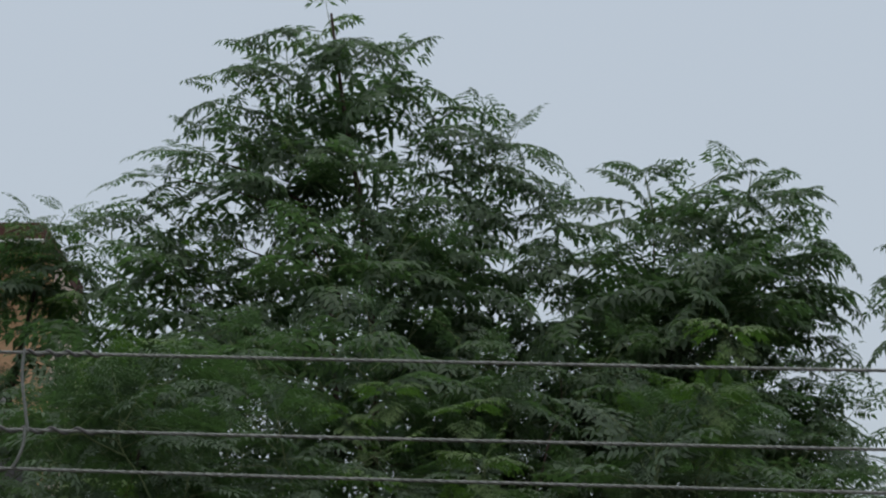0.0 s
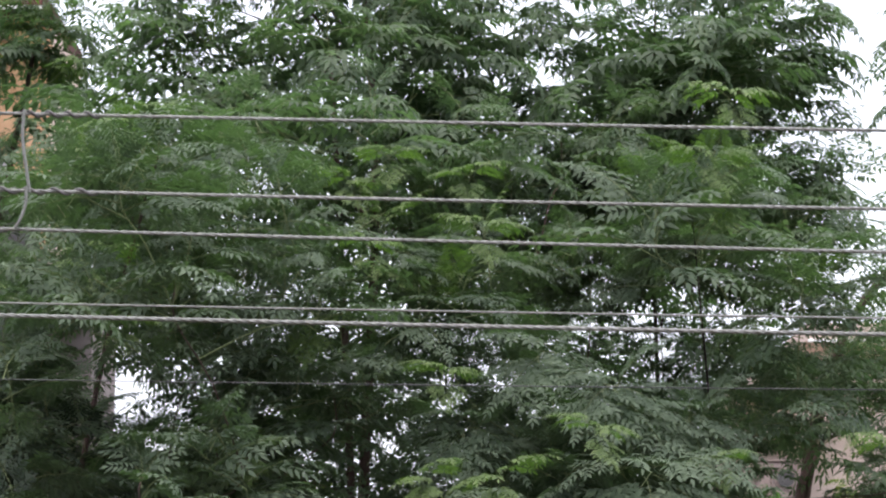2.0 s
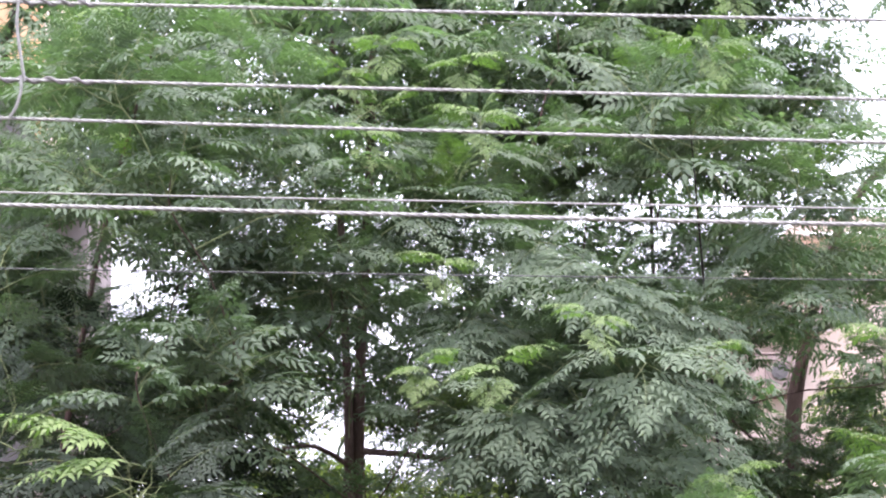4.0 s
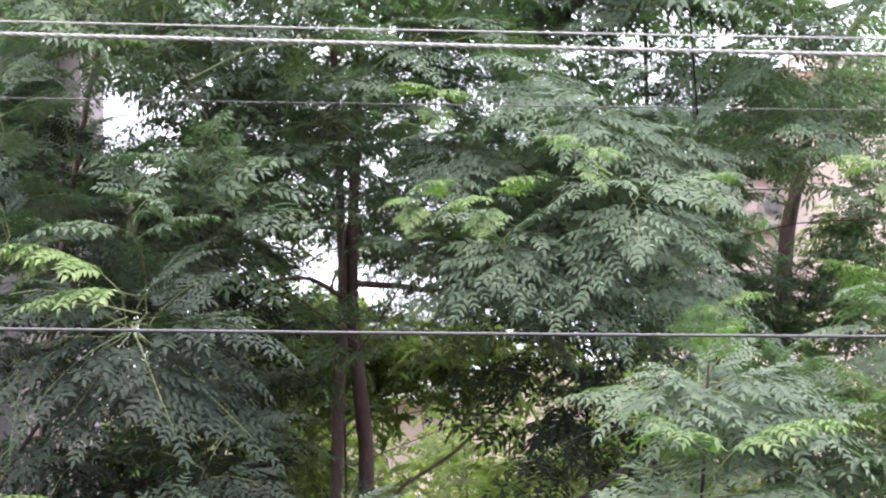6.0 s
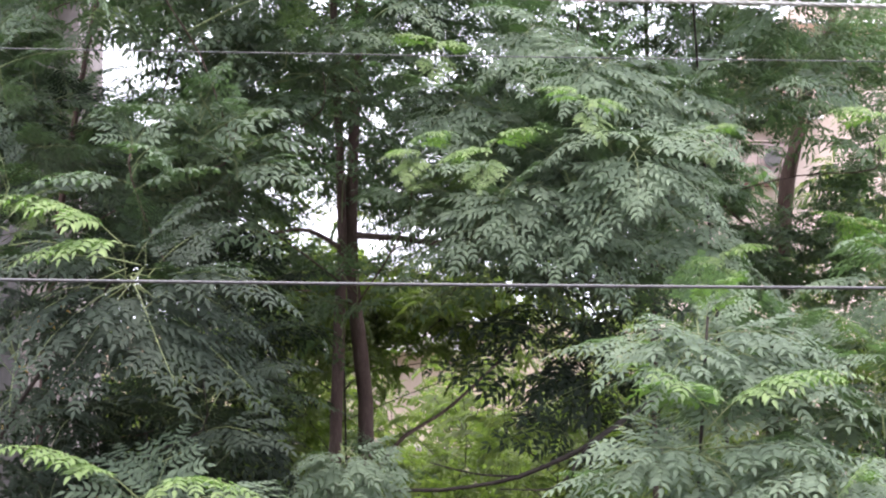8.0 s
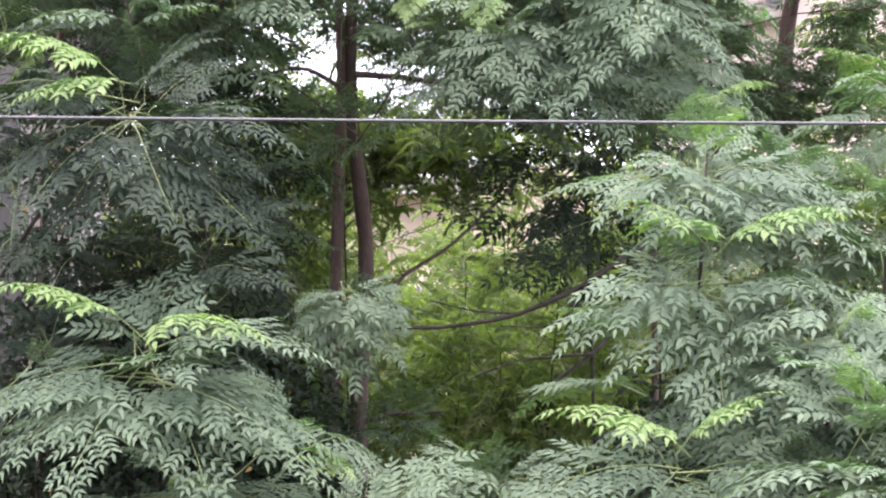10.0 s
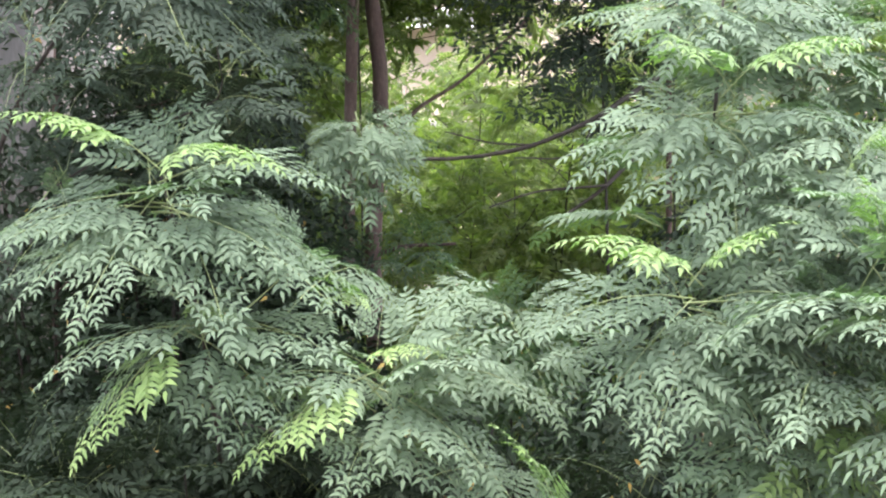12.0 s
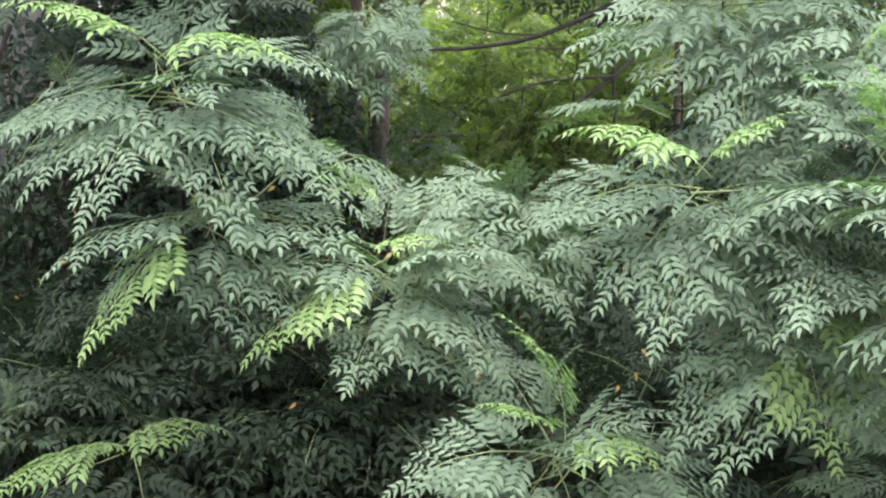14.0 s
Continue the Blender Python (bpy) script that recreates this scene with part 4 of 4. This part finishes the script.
tree("slender tree with blue-green leaves and light green tips", (1.15, 10.3), [([(1.6, 10.9, 0), (1.55, 10.8, 3), (1.35, 10.5, 5.3), (1.2, 10.2, 6.9)], 0.016, 0.0025)], mid_right, 32, fine_share=0.62, bark=BARK_SHADED,
     sprays=fresh_shoot(-0.01, 9.6, 5.8) + fresh_shoot(-0.07, 9.1, 5.3, 0.8) + fresh_shoot(0.24, 9.05, 5.3, 1.1) + fresh_shoot(0.63, 9.1, 5.5, 1.0) + fresh_shoot(1.26, 9.4, 4.85) + fresh_shoot(2.0, 9.6, 5.46, 1.3) + fresh_shoot(1.34, 9.9, 7.15, 1.3) + fresh_shoot(1.26, 9.9, 6.85, 1.2) + fresh_shoot(0.12, 9.9, 6.77) + fresh_shoot(0.17, 9.8, 6.5, 1.2) + fresh_shoot(1.2, 9.5, 5.4, 0.8)
     + hanging_shoot(0.34, 9.4, 5.26, 0.85) + hanging_shoot(0.58, 9.45, 5.14, 0.9) + hanging_shoot(0.9, 9.3, 5.42) + hanging_shoot(0.74, 9.5, 5.82, 0.85) + hanging_shoot(1.1, 9.6, 5.12, 0.8) + hanging_shoot(0.12, 9.7, 5.65, 0.7) + hanging_shoot(0.46, 9.7, 6.0, 0.8) + hanging_shoot(1.15, 9.8, 5.72, 0.75),
     limbs=[([(1.12, 10.3, 4.25), (0.9, 9.9, 4.15), (0.68, 9.6, 4.03), (0.49, 9.5, 3.95), (0.32, 9.5, 3.89), (0.05, 9.5, 3.85), (-0.19, 9.5, 3.85)], 0.014, 0.008), ([(1.14, 10.3, 4.0), (0.9, 9.9, 3.85), (0.71, 9.6, 3.71), (0.54, 9.5, 3.6)], 0.013, 0.008),
            ([(0.72, 9.6, 3.72), (0.61, 9.5, 3.72), (0.4, 9.5, 3.7), (0.19, 9.5, 3.63)], 0.007, 0.004), ([(0.4, 9.5, 3.91), (0.2, 9.5, 3.92), (-0.01, 9.5, 3.97)], 0.006, 0.003), ([(0.7, 9.6, 4.04), (0.55, 9.45, 3.87), (0.3, 9.4, 3.86)], 0.006, 0.003)], leaves=7, loose=46, group="young trees")
tree("young tree with broad sprays of leaves coloured as in shade", (-1.5, 8.9), [([(-2.4, 9.0, 0), (-2.3, 9.0, 2.5), (-1.9, 9.2, 4.0), (-1.3, 8.6, 4.75)], 0.022, 0.006)],
     [(-1.13, 8.4, 4.82, 0.7, 0), (-1.75, 8.8, 5.15, 0.75, 0), (-1.0, 9.3, 4.35, 0.75, 0), (-1.8, 9.3, 4.5, 0.75, 0), (-0.98, 9.6, 4.1, 0.65, 0), (-1.7, 9.5, 3.8, 0.7, 0), (-0.95, 9.9, 4.5, 0.6, 0), (-2.0, 9.6, 4.9, 0.75, 0), (-1.4, 9.6, 4.95, 0.65, 0), (-1.65, 9.8, 5.5, 0.7, 0), (-2.1, 9.7, 5.6, 0.7, 0), (-1.95, 9.0, 4.9, 0.6, 0)], 33, old=LEAF_SHADED, fine_share=1, shoot_leaves=6,
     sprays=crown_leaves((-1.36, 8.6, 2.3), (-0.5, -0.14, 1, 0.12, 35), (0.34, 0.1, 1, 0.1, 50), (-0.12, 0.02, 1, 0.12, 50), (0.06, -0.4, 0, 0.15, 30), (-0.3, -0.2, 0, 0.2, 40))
     + crown_leaves((-1.15, 8.25, 4.88), (-0.34, -0.02, 1, 0.1, 40), (-0.42, 0.18, 1, 0.02, 50), (0.24, 0.2, 0, 0.05, 40), (-0.5, -0.02, 0, 0.12, 40), (-0.5, -0.34, 0, 0.12, 25), (-0.15, -0.42, 0, 0.25, 25), (0.4, -0.22, 0, 0.15, 40), (0.14, -0.4, 0, 0.3, 28), (0.5, -0.06, 0, 0.12, 45), (-0.3, -0.3, 0, 0.3, 30), (0.32, -0.46, 0, 0.2, 28)), dry=[(-1.5, 8.14, 4.62), (-1.53, 8.14, 4.58), (-1.46, 8.14, 4.6), (-1.42, 8.14, 4.66)], bark=BARK_SHADED, group="young trees")
tree("young tree with tiered sprays and pale shoot tips", (-1.0, 8.4), [([(-0.95, 10.0, 0), (-1.0, 9.8, 1.6), (-1.0, 9.1, 2.7), (-0.97, 8.15, 3.4), (-1.08, 8.0, 3.9)], 0.014, 0.005)],
     [(-1.08, 8.1, 3.9, 0.8, 0), (-0.95, 8.05, 3.42, 0.62, 0), (-1.5, 8.3, 3.75, 0.55, 0), (-0.62, 8.25, 3.5, 0.8, 0), (-0.27, 8.05, 3.2, 0.72, 0), (0.05, 8.4, 3.25, 0.62, 0.1), (-0.1, 8.3, 2.9, 0.6, 0), (-1.9, 9.0, 2.3, 0.4, 0.3)], 34, fine_share=1, shoot_leaves=5,
     sprays=crown_leaves((-1.08, 7.95, 3.93), (-0.46, 0.2, 1, 0.15, 48), (0.4, 0.06, 1, 0.15, 60), (0.56, 0.0, 0, 0.2, 55), (0.08, 0.26, 0, -0.15, 30), (-0.04, 0.22, 0, -0.3, 30), (-0.56, -0.2, 0, 0.1, 40), (-0.34, -0.3, 0, 0.35, 35), (-0.12, -0.36, 0, 0.42, 35), (0.22, -0.4, 0, 0.4, 35), (0.62, -0.26, 0, 0.2, 45), (0.55, -0.38, 0, 0.3, 45), (-0.5, -0.1, 0, 0.25, 40), (0.42, -0.16, 0, 0.35, 45))
     + crown_leaves((-0.95, 7.9, 3.4), (-0.35, -0.39, 1, 0.2, 20), (0.15, 0.03, 1, 0.12, 50), (-0.4, -0.1, 0, 0.3, 35), (0.1, -0.38, 0, 0.25, 25), (0.35, -0.3, 0, 0.25, 40), (0.48, -0.02, 0, 0.15, 40))
     + crown_leaves((-0.27, 7.9, 3.2), (-0.42, -0.25, 1, 0.15, 22), (0.2, 0.08, 1, 0.1, 70), (0.26, 0.32, 0, -0.1, 40), (0.54, -0.02, 0, 0.15, 50), (0.2, -0.36, 0, 0.25, 30), (-0.4, 0.08, 0, 0.15, 40), (0.4, -0.24, 0, 0.3, 40), (0.36, 0.14, 0, 0.2, 50))
     + crown_leaves((-0.42, 8.1, 3.42), (-0.05, 0.12, 1, 0.1, 40), (0.12, 0.02, 1, 0.12, 60), (-0.2, -0.06, 0, 0.2, 40))
     + crown_leaves((0.24, 8.55, 3.32), (-0.3, 0.12, 0, 0.15, 40), (0.3, 0.02, 0, 0.15, 45), (0.04, 0.2, 0, 0.05, 30), (0.12, -0.3, 0, 0.25, 30), (-0.2, -0.25, 0, 0.25, 30))
     + crown_leaves((-0.37, 9.1, 4.12), (-0.06, -0.3, 0, 0.1, 20), (0.05, -0.33, 0, 0.12, 20), (0.15, -0.26, 0, 0.1, 25), (-0.16, -0.2, 0, 0.1, 35), (0.22, -0.1, 0, 0.1, 40), (-0.2, -0.06, 0, 0.1, 40)),
     bark=BARK_SHADED, group="young trees", dry=[(-0.66, 7.78, 3.47), (-0.13, 7.78, 2.97), (-0.59, 7.78, 2.65), (-0.23, 7.78, 3.22), (0.1, 7.78, 2.77), (-0.06, 7.78, 3.27)])
tree("young tree with layered blue-green sprays", (1.1, 8.5), [([(1.15, 9.8, 0), (1.1, 9.6, 1.8), (1.05, 8.7, 3.2), (1.03, 8.15, 4.2), (1.06, 8.2, 4.62)], 0.016, 0.005)],
     [(1.03, 8.15, 4.2, 0.8, 0), (0.87, 7.7, 3.53, 0.75, 0), (1.37, 8.2, 3.9, 0.85, 0), (1.22, 7.7, 3.06, 0.65, 0), (0.37, 7.7, 2.57, 0.8, 0), (0.85, 8.4, 3.9, 0.8, 0), (1.05, 8.45, 4.6, 0.7, 0.1), (0.95, 8.9, 2.75, 0.55, 0.1)], 35, fine_share=1, shoot_leaves=5,
     sprays=crown_leaves((1.03, 7.95, 4.2), (-0.28, 0.22, 1, 0.12, 45), (0.45, 0.2, 1, 0.15, 60), (-0.44, -0.18, 0, 0.15, 35), (-0.22, -0.27, 0, 0.3, 30), (0.58, -0.13, 0, 0.15, 45), (0.03, 0.32, 0, -0.1, 30), (0.2, -0.36, 0, 0.35, 30), (0.42, -0.3, 0, 0.3, 40), (-0.38, 0.02, 0, 0.2, 40), (0.4, 0.05, 0, 0.25, 45), (0.0, -0.4, 0, 0.35, 28))
     + crown_leaves((1.06, 8.2, 4.58), (-0.4, -0.12, 0, 0.15, 45), (0.42, -0.06, 0, 0.15, 50), (-0.15, -0.16, 0, 0.35, 40), (0.22, -0.18, 0, 0.35, 40), (0.1, 0.18, 1, 0.1, 60), (-0.28, 0.1, 0, 0.1, 40), (0.5, -0.2, 0, 0.2, 45))
     + crown_leaves((0.87, 7.5, 3.56), (-0.4, 0.17, 1, 0.1, 55), (0.25, 0.2, 1, 0.05, 40), (-0.2, -0.3, 0, 0.28, 25), (-0.53, -0.08, 0, 0.28, 45), (0.64, -0.22, 0, 0.3, 60), (0.36, 0.06, 0, 0.1, 50), (0.5, -0.3, 0, 0.25, 45), (0.18, -0.4, 0, 0.3, 25), (-0.12, -0.34, 0, 0.38, 28), (0.34, -0.16, 0, 0.35, 50), (0.42, -0.44, 0, 0.25, 35))
     + crown_leaves((0.37, 7.5, 2.6), (-0.14, 0.38, 1, 0.05, 50), (-0.16, 0.16, 1, 0.15, 50), (0.3, 0.0, 1, 0.12, 60), (0.55, -0.2, 0, 0.15, 55), (-0.4, -0.27, 0, 0.2, 30), (-0.52, -0.04, 0, 0.12, 60), (0.12, -0.34, 0, 0.3, 30), (0.3, 0.22, 0, 0.1, 60), (0.36, -0.3, 0, 0.3, 40), (-0.2, -0.36, 0, 0.3, 30), (-0.3, -0.12, 0, 0.35, 40))
     + crown_leaves((1.2, 7.5, 3.06), (0.03, -0.36, 1, 0.2, 20), (0.38, -0.06, 1, 0.12, 40), (-0.36, -0.32, 0, 0.2, 30), (0.32, -0.42, 0, 0.25, 35), (-0.3, -0.06, 0, 0.15, 45), (-0.16, -0.36, 0, 0.3, 30), (0.42, -0.22, 0, 0.25, 40), (0.2, 0.12, 0, 0.05, 45)),
     bark=BARK_SHADED, group="young trees", dry=[(0.68, 7.78, 2.77), (0.7, 7.78, 2.86), (0.73, 7.78, 3.2), (1.42, 7.78, 2.83), (0.62, 7.78, 2.72)])
tree("young tree with dense feathery side shoots", (1.75, 8.7), [([(1.9, 8.8, 0), (1.85, 8.7, 2), (1.8, 8.5, 3.5), (1.85, 8.5, 4.9)], 0.035, 0.007)],
     [(1.51, 7.31, 3.7, 0.9, 0.3), (1.5, 7.75, 3.9, 0.85, 0.2), (1.66, 7.22, 3.46, 0.9, 0.3), (1.52, 7.36, 3.1, 0.75, 0.9), (1.85, 8.9, 4.5, 0.75, 0.6), (1.55, 8.9, 4.3, 0.75, 0.3), (2.05, 9.2, 5.0, 0.75, 0.9), (1.5, 9.0, 4.5, 0.75, 0.1), (1.3, 9.1, 4.4, 0.7, 0.1), (1.9, 7.9, 3.9, 0.9, 0.3), (1.35, 7.5, 3.46, 0.8, 0), (1.76, 7.98, 2.51, 0.65, 0.2)], 36, fine_share=1,
     sprays=crown_leaves((1.45, 7.75, 4.08), (-0.3, -0.06, 0, 0.15, 45), (0.25, -0.08, 0, 0.15, 45), (0.02, -0.3, 0, 0.25, 30), (-0.2, -0.26, 0, 0.2, 30), (0.2, -0.3, 0, 0.2, 30))
     + crown_leaves((1.56, 7.6, 3.72), (-0.3, -0.02, 0, 0.15, 45), (0.2, -0.06, 0, 0.15, 45), (-0.04, -0.3, 0, 0.2, 30), (-0.26, -0.2, 0, 0.2, 30), (0.14, -0.32, 0, 0.2, 30)), bark=BARK_SHADED, group="young trees")

# saplings below, with deep shade put into their leaf colour
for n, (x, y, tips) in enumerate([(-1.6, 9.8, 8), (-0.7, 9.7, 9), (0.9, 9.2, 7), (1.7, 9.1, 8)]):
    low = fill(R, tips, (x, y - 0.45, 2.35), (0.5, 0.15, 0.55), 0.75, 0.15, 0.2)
    tree("young sapling with feathery leaves coloured as in deep shade", (x, y), [([(x, y + 0.3, 0), (x + 0.05, y + 0.1, 1.2), (x, y - 0.2, 2.4)], 0.012, 0.005)], low, 90 + n, old=LEAF_LOW_SHADED, leaves=8, loose=46, bark=BARK_SHADED, group="shaded saplings", category="sapling")

# ---- trees further back ----
B = np.random.default_rng(12)
# small-leaved trees whose crowns fill the space behind the front row, with gaps to the sky
GAPS = [(-0.49, -0.03, 5.11, 5.36), (-2.45, -1.93, 6.26, 6.72), (1.25, 1.8, 6.45, 7.0)]
for n, (x, y, z, rx, rz, count) in enumerate([(-0.9, 14.4, 6.4, 1.9, 1.75, 135), (1.2, 14.2, 6.2, 1.3, 1.4, 85), (-0.3, 15.4, 4.82, 1.9, 0.55, 220)]):
    tips = [t for t in fill(B, count, (x, y, z), (rx, 0.7, rz), 0.42, 0, 0.15) if not any(g[0] < t[0] < g[1] and g[2] < t[2] + 0.1 < g[3] for g in GAPS)]
    way = 0.3 if z > 5 else -0.42
    tree("small-leaved tree behind the front row", (x, y), [([(x, y, 0), (x + way, y, z * 0.35), (x + way, y, z * 0.7), (x + way * 0.6, y, z + rz * 0.5)], 0.011, 0.003)], tips, 70 + n, old=LEAF_BACKLIT if z < 5 else LEAF_OLD, far=True, leaves=7, loose=100, bark=BARK_SHADED, group="back trees")
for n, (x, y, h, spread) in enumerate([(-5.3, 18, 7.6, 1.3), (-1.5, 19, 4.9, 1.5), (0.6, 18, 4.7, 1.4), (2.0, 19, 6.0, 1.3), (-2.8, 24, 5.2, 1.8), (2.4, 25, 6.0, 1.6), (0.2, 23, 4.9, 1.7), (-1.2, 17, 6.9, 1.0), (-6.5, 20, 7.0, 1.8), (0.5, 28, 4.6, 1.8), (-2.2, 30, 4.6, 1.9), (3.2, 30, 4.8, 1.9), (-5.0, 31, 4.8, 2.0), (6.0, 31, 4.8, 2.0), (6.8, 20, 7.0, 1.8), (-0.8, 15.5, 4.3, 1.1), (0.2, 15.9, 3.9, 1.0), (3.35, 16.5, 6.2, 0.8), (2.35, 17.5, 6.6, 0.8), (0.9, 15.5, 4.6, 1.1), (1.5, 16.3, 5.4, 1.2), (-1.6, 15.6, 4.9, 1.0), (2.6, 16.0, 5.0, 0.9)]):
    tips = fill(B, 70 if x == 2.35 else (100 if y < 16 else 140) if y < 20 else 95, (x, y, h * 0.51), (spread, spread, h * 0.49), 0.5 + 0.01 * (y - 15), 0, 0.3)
    tree("yellow-green tree behind the front row", (x, y), [([(x, y, 0), (x + 0.12, y, h * 0.2), (x - 0.08, y, h * 0.45), (x + 0.05, y, h * 0.85)], 0.013, 0.005)], tips, 50 + n, old=LEAF_OLD if h > 6.5 and abs(x) > 1.6 else LEAF_BACKLIT, far=True, leaves=8, loose=100, bark=BARK_SHADED, group="back trees")


# ---- undergrowth, most with shade put into its leaf colour ----
def shrub(label, x, y, h, w, seed, leaf=LEAF_LOW_SHADED):
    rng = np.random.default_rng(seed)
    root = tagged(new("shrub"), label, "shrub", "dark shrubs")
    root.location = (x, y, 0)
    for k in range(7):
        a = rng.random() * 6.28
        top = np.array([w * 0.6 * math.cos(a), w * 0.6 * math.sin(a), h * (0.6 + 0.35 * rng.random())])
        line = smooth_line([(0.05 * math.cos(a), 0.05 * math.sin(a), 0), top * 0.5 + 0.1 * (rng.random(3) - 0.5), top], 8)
        tube("stem", line, np.linspace(0.014, 0.004, 8), BARK_SHADED, root, 6)
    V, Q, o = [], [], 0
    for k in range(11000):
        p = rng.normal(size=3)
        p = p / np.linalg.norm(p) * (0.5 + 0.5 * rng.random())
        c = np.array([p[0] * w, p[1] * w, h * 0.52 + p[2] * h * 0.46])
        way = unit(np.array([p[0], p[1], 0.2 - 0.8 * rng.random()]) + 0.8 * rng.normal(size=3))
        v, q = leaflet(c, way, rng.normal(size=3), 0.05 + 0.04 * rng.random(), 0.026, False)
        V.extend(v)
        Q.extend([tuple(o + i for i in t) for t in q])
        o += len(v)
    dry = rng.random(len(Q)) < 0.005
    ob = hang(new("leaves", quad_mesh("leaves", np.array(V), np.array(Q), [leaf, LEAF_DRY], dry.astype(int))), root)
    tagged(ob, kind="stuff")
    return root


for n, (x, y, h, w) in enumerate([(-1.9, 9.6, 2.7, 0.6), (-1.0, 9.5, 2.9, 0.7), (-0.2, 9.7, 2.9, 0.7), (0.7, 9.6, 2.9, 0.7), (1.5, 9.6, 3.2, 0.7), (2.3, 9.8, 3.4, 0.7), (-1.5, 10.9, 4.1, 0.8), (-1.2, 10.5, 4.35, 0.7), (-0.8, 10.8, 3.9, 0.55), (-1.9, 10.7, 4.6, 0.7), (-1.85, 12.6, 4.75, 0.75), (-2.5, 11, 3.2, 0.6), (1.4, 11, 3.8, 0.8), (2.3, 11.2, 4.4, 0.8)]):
    shrub("dense dark shrub with tree shade put into its leaf colour", x, y, h, w, 80 + n)
for n, (x, y, h, w) in enumerate([(-0.95, 11.6, 3.3, 0.6), (0.4, 11.6, 3.1, 0.8)]):
    shrub("mid-green shrub between the tree trunks" if n else "yellow-green shrub between the tree trunks", x, y, h, w, 95 + n, LEAF_CROWN if n else LEAF_BACKLIT)
